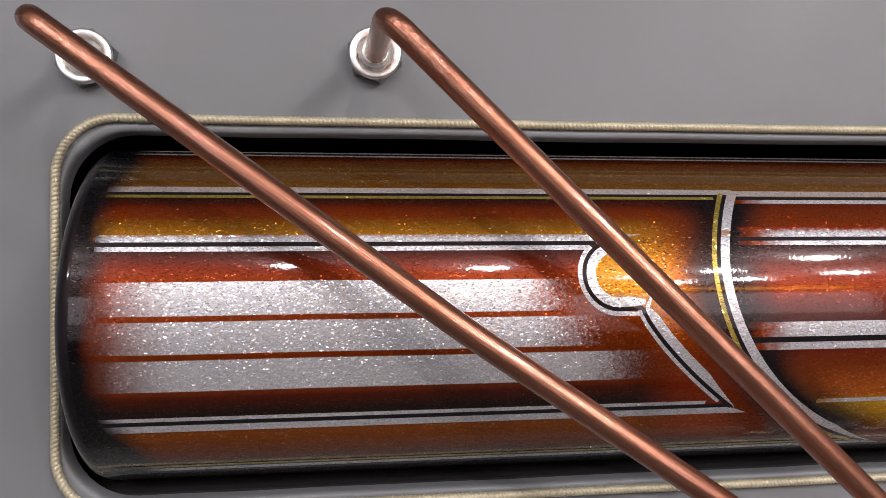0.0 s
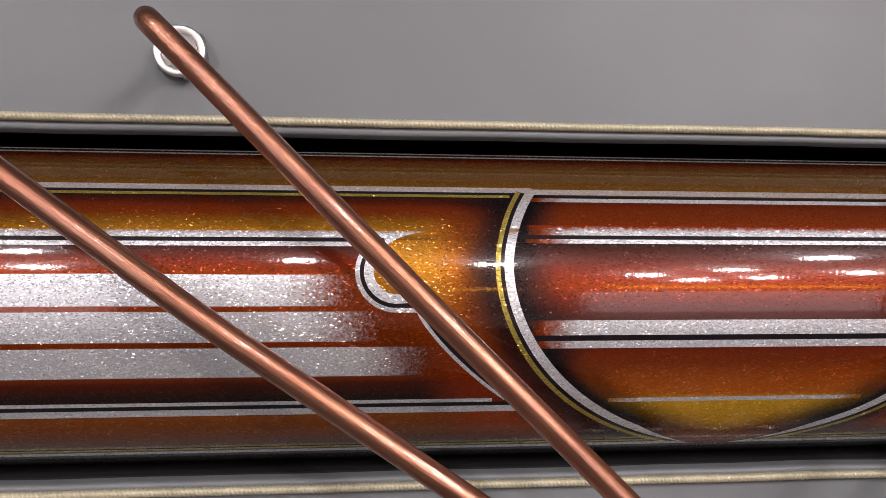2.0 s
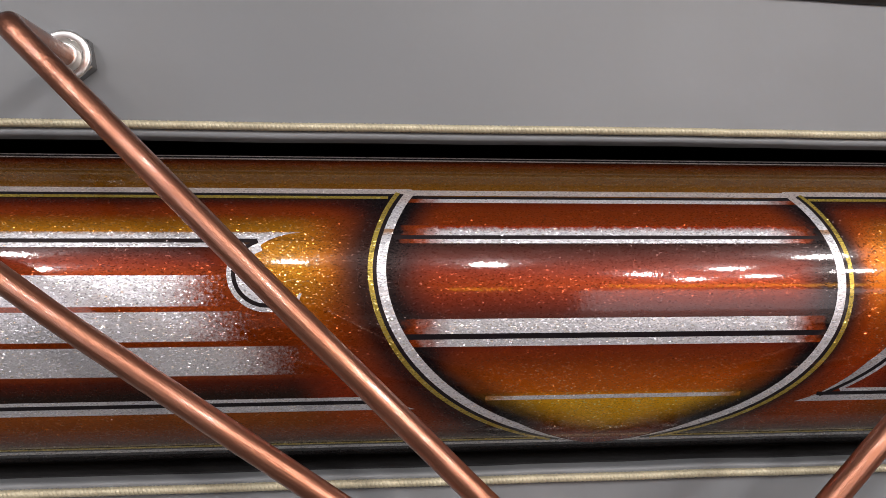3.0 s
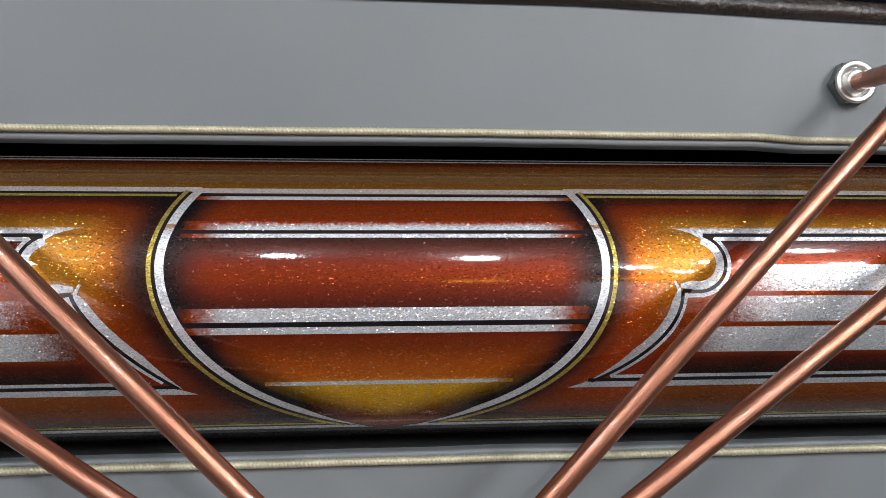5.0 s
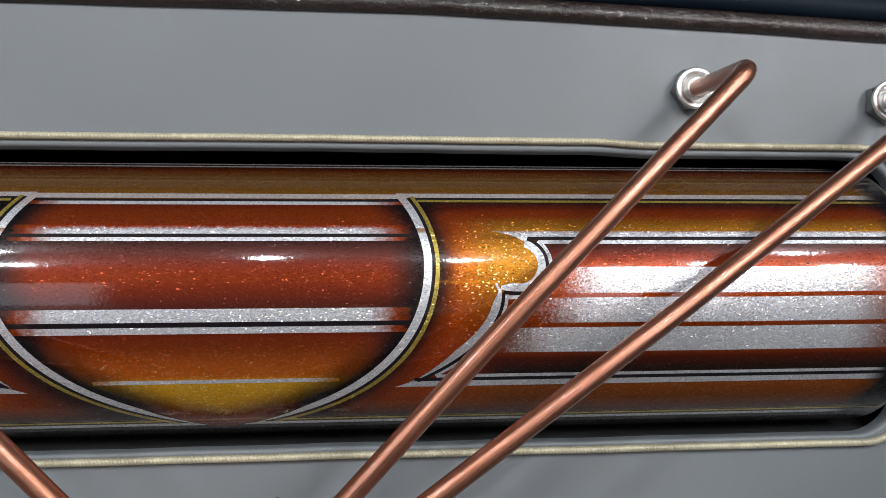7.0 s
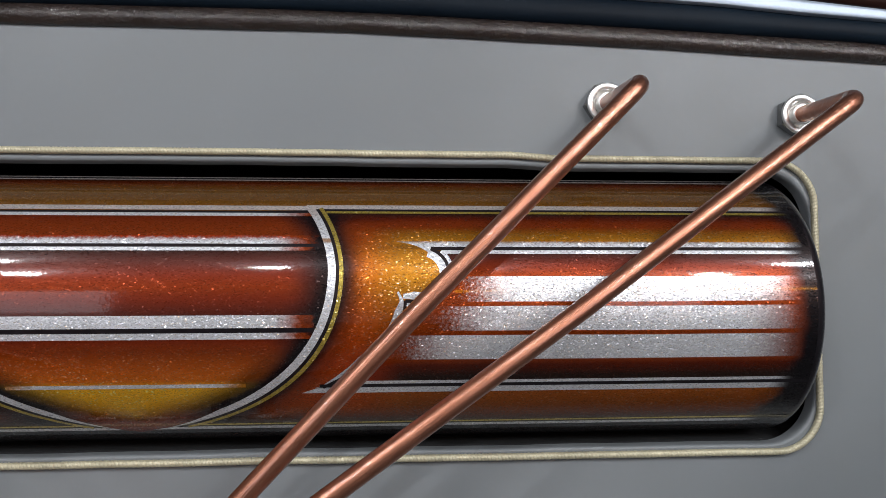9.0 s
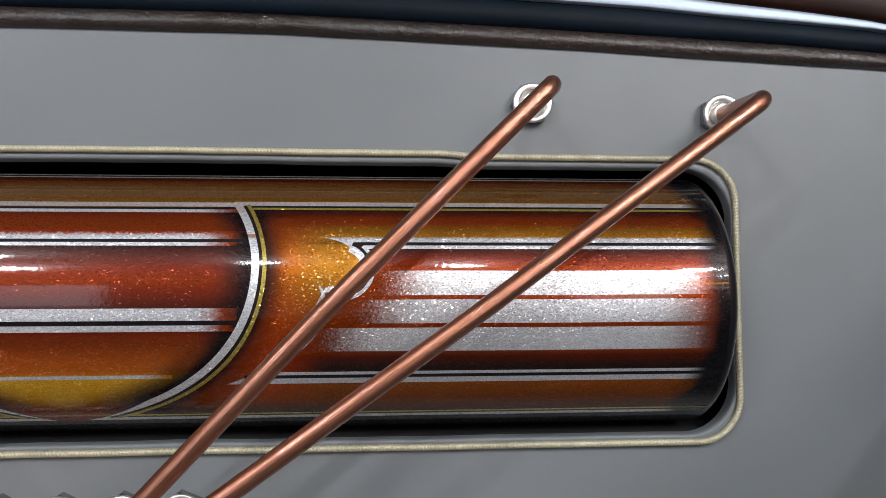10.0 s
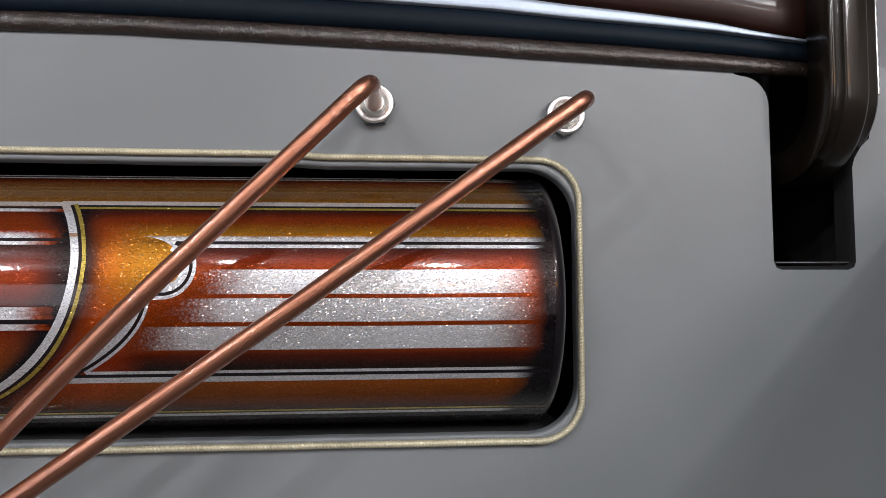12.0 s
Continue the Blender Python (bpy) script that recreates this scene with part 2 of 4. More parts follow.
def tank_paint(n, x, t):
    ax = n.math("ABSOLUTE", n.math("SUBTRACT", x, OVAL_X))
    # signed distance from the oval
    dt = n.math("ABSOLUTE", n.math("SUBTRACT", t, OVAL_T))
    under = n.math("LESS_THAN", t, OVAL_T)
    reach, along, across = (n.math("MULTIPLY_ADD", under, d - u, u) for u, d in zip(OVAL_UP, OVAL_DOWN))
    left = n.math("MULTIPLY", under, n.math("LESS_THAN", x, OVAL_X))
    along = n.math("MULTIPLY_ADD", left, OVAL_LEFT, along)
    fx = n.math("POWER", n.math("DIVIDE", ax, OVAL_W), across)
    ft = n.math("POWER", n.math("DIVIDE", dt, reach), along)
    gx = n.math("DIVIDE", n.math("MULTIPLY", fx, across), n.math("MAXIMUM", ax, 0.0005))
    gt = n.math("DIVIDE", n.math("MULTIPLY", ft, n.math("DIVIDE", along, DEG)), n.math("MAXIMUM", dt, 0.2))
    slope = n.math("SQRT", n.math("ADD", n.math("POWER", gx, 2.0), n.math("POWER", gt, 2.0)))
    oval = n.math("DIVIDE", n.math("SUBTRACT", n.math("ADD", fx, ft), 1.0), n.math("MAXIMUM", slope, 1.0))
    # side fields; all three ramps also carry the shade over the tank's top rows
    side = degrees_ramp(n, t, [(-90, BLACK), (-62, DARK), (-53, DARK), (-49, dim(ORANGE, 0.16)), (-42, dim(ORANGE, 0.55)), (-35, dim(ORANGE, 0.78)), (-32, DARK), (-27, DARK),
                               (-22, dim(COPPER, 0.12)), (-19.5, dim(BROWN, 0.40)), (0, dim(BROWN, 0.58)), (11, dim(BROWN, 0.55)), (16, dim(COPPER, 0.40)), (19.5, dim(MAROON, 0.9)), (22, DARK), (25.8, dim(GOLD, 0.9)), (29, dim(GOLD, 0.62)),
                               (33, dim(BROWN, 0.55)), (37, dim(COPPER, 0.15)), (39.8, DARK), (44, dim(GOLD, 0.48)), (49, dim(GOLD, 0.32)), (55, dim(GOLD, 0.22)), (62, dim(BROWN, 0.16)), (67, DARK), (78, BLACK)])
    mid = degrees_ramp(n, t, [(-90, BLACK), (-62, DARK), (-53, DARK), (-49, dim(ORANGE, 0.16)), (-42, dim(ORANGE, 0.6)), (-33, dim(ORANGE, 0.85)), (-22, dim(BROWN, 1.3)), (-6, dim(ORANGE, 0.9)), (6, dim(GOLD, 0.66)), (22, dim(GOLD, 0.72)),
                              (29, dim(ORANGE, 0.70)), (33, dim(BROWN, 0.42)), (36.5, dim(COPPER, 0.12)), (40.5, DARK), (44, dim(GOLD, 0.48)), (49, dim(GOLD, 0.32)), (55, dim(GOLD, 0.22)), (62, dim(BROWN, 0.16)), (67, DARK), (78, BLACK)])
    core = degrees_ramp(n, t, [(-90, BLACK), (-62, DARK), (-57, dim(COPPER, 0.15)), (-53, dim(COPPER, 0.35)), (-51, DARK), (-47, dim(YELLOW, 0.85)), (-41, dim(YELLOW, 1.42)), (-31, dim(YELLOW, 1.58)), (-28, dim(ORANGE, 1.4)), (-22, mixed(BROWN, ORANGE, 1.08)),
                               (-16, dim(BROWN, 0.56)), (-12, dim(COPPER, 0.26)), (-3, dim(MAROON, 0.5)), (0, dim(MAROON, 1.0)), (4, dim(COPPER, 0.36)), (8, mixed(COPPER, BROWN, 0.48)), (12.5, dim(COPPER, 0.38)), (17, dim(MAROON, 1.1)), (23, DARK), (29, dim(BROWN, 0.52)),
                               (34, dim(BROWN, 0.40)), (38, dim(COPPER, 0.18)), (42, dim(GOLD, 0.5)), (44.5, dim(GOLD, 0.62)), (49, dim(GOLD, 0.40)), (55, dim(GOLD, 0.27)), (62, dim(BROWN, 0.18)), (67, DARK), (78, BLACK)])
    # edge of the side field: a round cloud above, a spear below
    right = n.math("GREATER_THAN", x, 0.0)
    cx = n.math("MULTIPLY_ADD", right, CLOUD_X[1] - CLOUD_X[-1], CLOUD_X[-1])
    bx = n.math("ABSOLUTE", x)
    px, pt = n.math("SUBTRACT", bx, cx), n.math("MULTIPLY", n.math("SUBTRACT", t, CLOUD_T), DEG)
    ring = n.math("SUBTRACT", n.math("SQRT", n.math("ADD", n.math("POWER", px, 2.0), n.math("POWER", pt, 2.0))), CLOUD_R)
    upper = n.math("MINIMUM", ring, px)
    start, sweep, bend = (n.math("MULTIPLY_ADD", right, r - l, l) for l, r in zip(SPEAR[-1], SPEAR[1]))
    fall = n.math("POWER", n.math("DIVIDE", n.math("MAXIMUM", n.math("SUBTRACT", SPEAR_T, t), 0.0), SPEAR_H), bend)
    lower = n.math("SUBTRACT", bx, n.math("SUBTRACT", start, n.math("MULTIPLY", fall, sweep)))
    low = n.math("LESS_THAN", t, SPEAR_T)
    edge = n.math("ADD", n.math("MULTIPLY", low, lower), n.math("MULTIPLY", n.math("SUBTRACT", 1.0, low), upper))
    inband = n.math("MULTIPLY", n.math("LESS_THAN", t, 23.2), n.math("GREATER_THAN", t, -31.0))
    field = n.math("MULTIPLY", n.step(-0.0002, 0.0002, edge), inband)
    # above the upper line and below the lower one the side rows run on
    rows = n.math("MAXIMUM", n.math("GREATER_THAN", t, 23.2), n.math("LESS_THAN", t, -31.0))
    away = n.step(0.130, 0.175, bx)
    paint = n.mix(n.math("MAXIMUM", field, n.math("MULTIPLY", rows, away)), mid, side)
    paint = n.mix(n.math("MULTIPLY", n.step(0.165, 0.128, bx), n.math("MULTIPLY", n.step(-0.03, 0.0, oval), n.math("MULTIPLY", n.step(36.0, 26.0, t), n.step(-50.0, -36.0, t)))), paint, n.mix(0.6, paint, COPPER))
    # three silver bars, faded out at both ends
    wob = n.math("MULTIPLY", n.math("SUBTRACT", n.noise(9.0, 1.0), 0.5), 0.9)
    tw = n.math("ADD", t, wob)
    bars = None
    for hi, lo, start in ((12.0, 2.4, 0.203), (0.7, -8.5, 0.190), (-10.3, -19.8, 0.166)):
        bar = n.math("MULTIPLY", n.step(lo - 0.12, lo + 0.12, tw), n.step(hi + 0.12, hi - 0.12, tw))
        rag = n.math("ADD", bx, n.math("MULTIPLY", n.math("SUBTRACT", n.noise(700.0, 3.0, None, 0.7), 0.5), 0.055))
        bar = n.math("MULTIPLY", bar, n.math("MULTIPLY", n.step(start - 0.008, start + 0.030, rag), n.step(0.412, 0.368, n.math("MULTIPLY_ADD", n.math("SUBTRACT", rag, bx), 0.4, n.math("ABSOLUTE", n.math("ADD", x, 0.0045))))))
        bars = bar if bars is None else n.math("MAXIMUM", bars, bar)
    paint = n.mix(n.math("MULTIPLY", bars, field), paint, SILVER)
    # black mist along the oval, outside and in, and along the upper row
    below = n.step(44.0, 41.5, t)
    wide = n.math("MAXIMUM", n.step(0.010, 0.050, ax), n.step(-40.0, -30.0, t))
    spread = n.math("MULTIPLY", oval, n.math("MULTIPLY_ADD", right, 0.45, 0.60))
    mist = n.math("MULTIPLY", n.math("MULTIPLY", n.step(0.020, 0.0035, spread), n.step(-0.001, 0.0005, oval)), below)
    paint = n.mix(n.math("MULTIPLY", n.math("MULTIPLY", mist, wide), 0.96), paint, BLACK)
    inside = n.math("MULTIPLY", n.math("LESS_THAN", oval, 0.0), below)
    heart = n.mix(n.step(-0.032, -0.0060, n.math("ADD", n.math("MULTIPLY_ADD", n.step(-18.0, -42.0, t), 0.002, oval), n.math("MULTIPLY", n.math("SUBTRACT", n.noise(30.0, 3.0), 0.5), 0.008))), core, n.mix(wide, dim(BROWN, 0.35), BLACK))
    paint = n.mix(inside, paint, heart)
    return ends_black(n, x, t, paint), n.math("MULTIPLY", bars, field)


def silver_paint(n, x, t):
    tone = n.mix(n.noise(90.0, 3.0), dim(SILVER, 0.82), dim(SILVER, 1.0))
    worn = n.math("ADD", t, n.math("MULTIPLY", n.math("SUBTRACT", n.noise(500.0, 3.0), 0.5), 2.4))
    rim = n.math("MULTIPLY", n.step(24.9, 26.6, worn), n.math("LESS_THAN", t, 27.5))
    tone = n.mix(n.math("MULTIPLY", rim, 0.8), tone, dim(GOLD, 0.6))
    # the uppermost lines are dulled with gold, as they mirror little light
    tone = n.mix(n.math("MULTIPLY", n.step(36.0, 40.0, t), 0.30), tone, dim(GOLD, 0.7))
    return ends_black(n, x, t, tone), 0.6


def faded_silver(n, x, t):
    ax = n.math("ADD", n.math("ABSOLUTE", n.math("SUBTRACT", x, OVAL_X)), n.math("MULTIPLY", n.math("SUBTRACT", n.noise(240.0, 4.0), 0.5), 0.016))
    low = n.step(-20.0, -28.0, t)
    end = n.mix(low, dim(BROWN, 0.6), dim(GOLD, 0.8))
    worn = n.math("ADD", t, n.math("MULTIPLY", n.math("SUBTRACT", n.noise(500.0, 3.0), 0.5), 3.0))
    rim = n.math("MULTIPLY", n.step(26.2, 28.6, worn), n.math("LESS_THAN", t, 30.0))
    tone = n.mix(rim, dim(SILVER, 0.93), dim(COPPER, 0.7))
    reach = n.math("ADD", ax, n.math("MULTIPLY", low, 0.034))
    return n.mix(n.math("MULTIPLY", n.step(0.100, 0.111, reach), n.math("SUBTRACT", 1.0, low)), n.mix(n.step(0.082, 0.104, reach), tone, end), BLACK), 0.6


MAT = {
    "vinyl": vinyl(),
    "copper": copper(),
    "chrome": chrome("nickel_plating", (0.80, 0.79, 0.77), 0.32),
    # darker plating for the hexagon than for the ring
    "nut": chrome("dark_plating", (0.34, 0.335, 0.33), 0.18),
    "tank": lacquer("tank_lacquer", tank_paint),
    "silver": lacquer("silver_flake", silver_paint, 0.10, 0.36, 0.38, 0.60),
    "faded": lacquer("faded_silver_flake", faded_silver, 0.10, 0.36, 0.38, 0.60),
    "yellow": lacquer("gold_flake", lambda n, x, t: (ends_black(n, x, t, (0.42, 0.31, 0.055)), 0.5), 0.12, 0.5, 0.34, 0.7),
    "black": lacquer("black_lacquer", lambda n, x, t: (n.mix(n.noise(50.0), BLACK, (0.009, 0.008, 0.011)), 0.0), 0.0, 0.0, 0.5, 0.0),
    "cord": plain("gold_thread", (0.55, 0.50, 0.35), 0.42, 0.25, 0.18, 900.0, 0.0002),
    # near-black that puts the shade of the recesses into the colour
    "dark": plain("shade_black", (0.006, 0.006, 0.007), 0.95, 0.0, 0.3, 400.0, 0.0003),
    "white": plain("wall_paint", (0.30, 0.30, 0.32), 0.7, 0.0, 0.05, 5.0),
    "ceiling": plain("ceiling_paint", (0.17, 0.17, 0.18), 0.8, 0.0, 0.05, 5.0),
    "concrete": plain("polished_concrete", (0.22, 0.215, 0.21), 0.35, 0.0, 0.15, 6.0),
    "grey": plain("grey_wall_paint", (0.15, 0.145, 0.145), 0.7, 0.0, 0.08, 5.0),
    "trim": plain("bright_trim_metal", (0.47, 0.54, 0.64), 0.55, 0.7, 0.05, 300.0, 0.00015),
    "housing": plain("lamp_housing", (0.30, 0.30, 0.31), 0.4, 0.6, 0.05, 20.0),
    "carpet": plain("grey_carpet", (0.16, 0.153, 0.147), 0.95, 0.0, 0.2, 600.0, 0.001),
}


def glowing(name, colour, strength):
    n = Nodes(name)
    n.set(Base_Color=colour, Roughness=0.5, Emission_Color=n.mix(n.noise(3.0), dim(colour, 0.85), colour), Emission_Strength=strength)
    return n.mat


def body_paint(name, rough, relief, clear=1.0, low=(0.012, 0.008, 0.006), high=(0.019, 0.012, 0.009), coat=0.04, shine=0.2, wrinkle=70.0):
    n = Nodes(name)
    a, b = n.noise(150.0, 5.0), n.noise(12.0)
    base = n.mix(n.step(0.3, 0.7, b), low, high)
    n.set(Base_Color=base, Metallic=0.15, Specular_IOR_Level=shine, Roughness=rough, Coat_Weight=clear, Coat_Roughness=coat, Normal=n.bump(a, relief, 0.7), Coat_Normal=n.bump(n.noise(wrinkle, 4.0), relief * 3.0, 0.6, n.bump(a, relief, 0.9)))
    return n.mat


def rubber():
    n = Nodes("dark_rubber")
    a = n.noise(200.0)
    n.set(Base_Color=n.mix(n.step(0.3, 0.7, n.noise(9.0)), (0.003, 0.007, 0.013), (0.005, 0.011, 0.019)), Roughness=n.math("MULTIPLY_ADD", a, 0.1, 0.5), Specular_IOR_Level=0.12, Normal=n.bump(a, 0.0001))
    return n.mat


MAT["rubber"] = rubber()
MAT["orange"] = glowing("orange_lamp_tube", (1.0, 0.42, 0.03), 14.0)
MAT["door"] = glowing("pale_glow", (0.76, 0.74, 0.80), 3.0)
MAT["body"] = body_paint("brown_body_paint", 0.32, 0.00012, 0.38, (0.014, 0.010, 0.007), (0.022, 0.016, 0.011))
MAT["sealer"] = body_paint("brown_paint_over_sealer", 0.34, 0.0014, 1.0, (0.020, 0.013, 0.010), (0.032, 0.021, 0.017), 0.03, 0.3, 260.0)
MAT["shell"] = body_paint("deep_brown_body_paint", 0.40, 0.00004, 0.08, (0.018, 0.006, 0.004), (0.026, 0.009, 0.006), 0.12)


# ---- mesh helpers ----
def finish(bm, name, material, smooth=True):
    bmesh.ops.recalc_face_normals(bm, faces=bm.faces)
    me = bpy.data.meshes.new(name)
    bm.to_mesh(me)
    bm.free()
    me.materials.append(material)
    for p in me.polygons:
        p.use_smooth = smooth
    return me


def part(name, bm, material, parent, label="", smooth=True):
    ob = new(name, finish(bm, name, material, smooth))
    ob.parent = parent
    return tagged(ob, label)


def thing(name, label, category, group="", kind="", at=(0, 0, 0)):
    ob = new(name)
    ob.location = at
    return tagged(ob, label, category, group, kind)


def loft(bm, rings, closed=True, caps=False):
    """Joins rings of points, all of one length, by quads."""
    made = [[bm.verts.new(p) for p in r] for r in rings]
    for a, b in zip(made, made[1:]):
        k = len(a)
        for i in range(k if closed else k - 1):
            bm.faces.new((a[i], a[(i + 1) % k], b[(i + 1) % k], b[i]))
    if caps:
        bm.faces.new(made[0]), bm.faces.new(made[-1])
    return made


def box(bm, lo, hi):
    x0, y0, z0, x1, y1, z1 = *lo, *hi
    r = [[(x0, y0, z), (x1, y0, z), (x1, y1, z), (x0, y1, z)] for z in (z0, z1)]
    loft(bm, r, True, True)


def bevelled_box(lo, hi, width):
    bm = bmesh.new()
    box(bm, lo, hi)
    bmesh.ops.bevel(bm, geom=bm.edges[:], offset=width, segments=2, affect="EDGES")
    return bm


def lathe(bm, profile, steps, axis="y", turn=0.0):
    """Rings of radius r at height h for each (h, r); h runs along the axis."""
    rings = []
    for h, r in profile:
        ring = []
        for i in range(steps):
            a = 2 * math.pi * i / steps + turn
            u, v = r * math.cos(a), r * math.sin(a)
            ring.append((u, h, v) if axis == "y" else (h, u, v))
        rings.append(ring)
    return loft(bm, rings)


def rounded(points, radii, steps=8):
    """A smooth line of Vectors: the corners of a polyline replaced by arcs."""
    pts = [Vector(p) for p in points]
    out = [pts[0]]
    for a, b, c, r in zip(pts, pts[1:], pts[2:], radii):
        u, v = (a - b).normalized(), (c - b).normalized()
        half = u.angle(v) / 2
        cut = r / math.tan(half)
        p, q = b + u * cut, b + v * cut
        o = b + (u + v).normalized() * (r / math.sin(half))
        for i in range(steps + 1):
            d = (p - o).lerp(q - o, i / steps)
            out.append(o + d.normalized() * r)
    return out + [pts[-1]]


def tube(bm, line, radius, sides=16, closed=False, uv=False):
    """A round tube along a line of Vectors, its rings carried along without twist."""
    k = len(line)
    up = None
    rings = []
    for i, p in enumerate(line):
        a = line[(i - 1) % k] if closed or i else p
        b = line[(i + 1) % k] if closed or i < k - 1 else p
        d = (b - a).normalized()
        if up is None:
            up = d.orthogonal().normalized()
        up = (up - d * up.dot(d)).normalized()
        side = d.cross(up)
        rings.append([p + (up * math.cos(2 * math.pi * j / sides) + side * math.sin(2 * math.pi * j / sides)) * radius for j in range(sides)])
    made = loft(bm, rings)
    if uv:
        layer = bm.loops.layers.uv.new("along")
        where, s = {}, 0.0
        for i, ring in enumerate(made):
            s += (line[i] - line[i - 1]).length if i else 0.0
            for j, v in enumerate(ring):
                where[v] = (s, j)
        for f in bm.faces:
            js = [where[l.vert][1] for l in f.loops]
            for l, j in zip(f.loops, js):
                s, j = where[l.vert]
                l[layer].uv = (s * 25.0, (j + sides if max(js) - min(js) > 1 and j == 0 else j) * 0.9)
    if closed:
        a, b = made[-1], made[0]
        for j in range(sides):
            bm.faces.new((a[j], a[(j + 1) % sides], b[(j + 1) % sides], b[j]))
    return made


# ---- the hall around ----
def slab(name, lo, hi, material, label, category):
    bm = bmesh.new()
    box(bm, lo, hi)
    ob = new(name, finish(bm, name, material, False))
    return tagged(ob, label, category, kind="structure")


XW, YB, YF = 9.0, -11.0, 3.0
slab("floor", (-XW, YB, FLOOR - 0.1), (XW, YF, FLOOR), MAT["concrete"], "grey polished concrete floor of the hall", "floor")
slab("ceiling", (-XW, YB, CEILING), (XW, YF, CEILING + 0.1), MAT["ceiling"], "pale grey ceiling of the hall", "ceiling")
slab("wall_north", (-XW, YF, FLOOR), (XW, YF + 0.1, CEILING), MAT["white"], "plain white wall of the hall", "wall")
slab("wall_south", (-XW, YB - 0.1, FLOOR), (XW, YB, CEILING), MAT["grey"], "plain grey wall of the hall", "wall")
slab("wall_east", (XW, YB, FLOOR), (XW + 0.1, YF, CEILING), MAT["white"], "plain white wall of the hall", "wall")
slab("wall_west", (-XW - 0.1, YB, FLOOR), (-XW, YF, CEILING), MAT["white"], "plain white wall of the hall", "wall")

# two unseen glowing panels, added for the pale patches mirrored in the tank
for dx0, dx1, top in ((3.2, XW - 0.3, 2.05), (-XW + 0.3, -4.3, 2.55)):
    slab("glow_panel", (dx0, YB + 0.004, FLOOR), (dx1, YB + 0.05, top), MAT["door"], "unseen pale glowing panel added for the tank's reflections and front light", "door")
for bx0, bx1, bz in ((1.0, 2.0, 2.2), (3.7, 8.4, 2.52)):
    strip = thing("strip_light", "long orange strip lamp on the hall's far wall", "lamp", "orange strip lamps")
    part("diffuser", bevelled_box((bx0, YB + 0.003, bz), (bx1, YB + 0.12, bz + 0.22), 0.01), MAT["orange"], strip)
for lx, ly, radius, share in LAMP_SPOTS:
    fixture = thing("pendant_light", "bright globe lamp hanging from the hall's ceiling", "lamp", "globe lamps", at=(lx, ly, CEILING))
    bm = bmesh.new()
    rings = [[(r * math.cos(2 * math.pi * i / 16), r * math.sin(2 * math.pi * i / 16), h) for i in range(16)] for h, r in ((0.0, 0.06), (-0.03, 0.06), (-0.035, 0.008), (-0.10, 0.008), (-0.105, 0.05), (-0.135, 0.055))]
    loft(bm, rings, True, True)
    part("stem", bm, MAT["housing"], fixture)
    bulb = globe_light(radius, share)
    bulb.parent = fixture
    bulb.location = (0, 0, -0.14 - radius)

# ---- boot floor and sides, unseen: they shape bounced light and the panel's shadow edges ----
slab("boot_floor", (-1.0, -0.95, -0.50), (1.0, 0.02, -0.46), MAT["carpet"], "unseen grey carpeted boot floor, toned for bounced light", "boot floor")
slab("boot_side_left", (-1.0, -0.95, -0.46), (-0.95, 0.0, 0.12), MAT["vinyl"], "grey vinyl side of the car boot", "boot side")
slab("boot_side_right", (0.75, -0.95, -0.46), (0.80, 0.0, 0.063), MAT["vinyl"], "grey vinyl side of the car boot", "boot side")
slab("boot_sill", (-1.0, -0.99, -0.80), (1.0, -0.95, -0.30), MAT["body"], "brown painted rear sill of the car boot", "boot sill")

# ---- upholstered panel with the long opening and the hinge slot ----
HOLE = (-0.4467, 0.4440, -0.1580, 0.0404)  # x0, x1, z0, z1 along the middle of the cord
DEEP = 0.0095  # how far the panel lies back
CORNER = 0.030


def hole_line(inset, steps=10, per_side=70, wave=0.0):
    """The opening's outline, inset towards the middle, evenly cut, wavering a little."""
    side = inset * 0.42 if inset > 0 else inset
    x0, x1, z0, z1 = HOLE[0] + side, HOLE[1] - side, HOLE[2] + 0.75 * inset, HOLE[3] - inset
    r = CORNER + 0.6 * inset if inset > 0 else CORNER - inset
    pts = []

    def run(a, b, n):
        for i in range(n):
            f = i / n
            pts.append((a[0] + (b[0] - a[0]) * f, a[1] + (b[1] - a[1]) * f))

    def arc(cx, cz, start):
        for i in range(steps):
            a = radians(start - 90 * i / steps)
            pts.append((cx + r * math.cos(a), cz + r * math.sin(a)))

    run((x0 + r, z1), (x1 - r, z1), per_side)
    arc(x1 - r, z1 - r, 90)
    run((x1, z1 - r), (x1, z0 + r), per_side // 4)
    arc(x1 - r, z0 + r, 0)
    run((x1 - r, z0), (x0 + r, z0), per_side)
    arc(x0 + r, z0 + r, -90)
    run((x0, z0 + r), (x0, z1 - r), per_side // 4)
    arc(x0 + r, z1 - r, 180)
    if wave:
        moved = []
        for x, z in pts:
            k = wave * (noise.noise((x * 7, z * 7, 3.1)) + 0.5 * noise.noise((x * 21, z * 21, 8.0)))
            moved.append((x + k * 0.5, z + k))
        pts = moved
    return pts


def nick(x, z):
    """The small sag of the upper edge beside one of the tubes."""
    return -0.0022 * max(0.0, min(1.0, (x - 0.235) / 0.03)) if z > 0.0 else 0.0


def lip_z(x):
    return 0.1228 - 0.045 * max(0.0, x - 0.08) ** 1.3


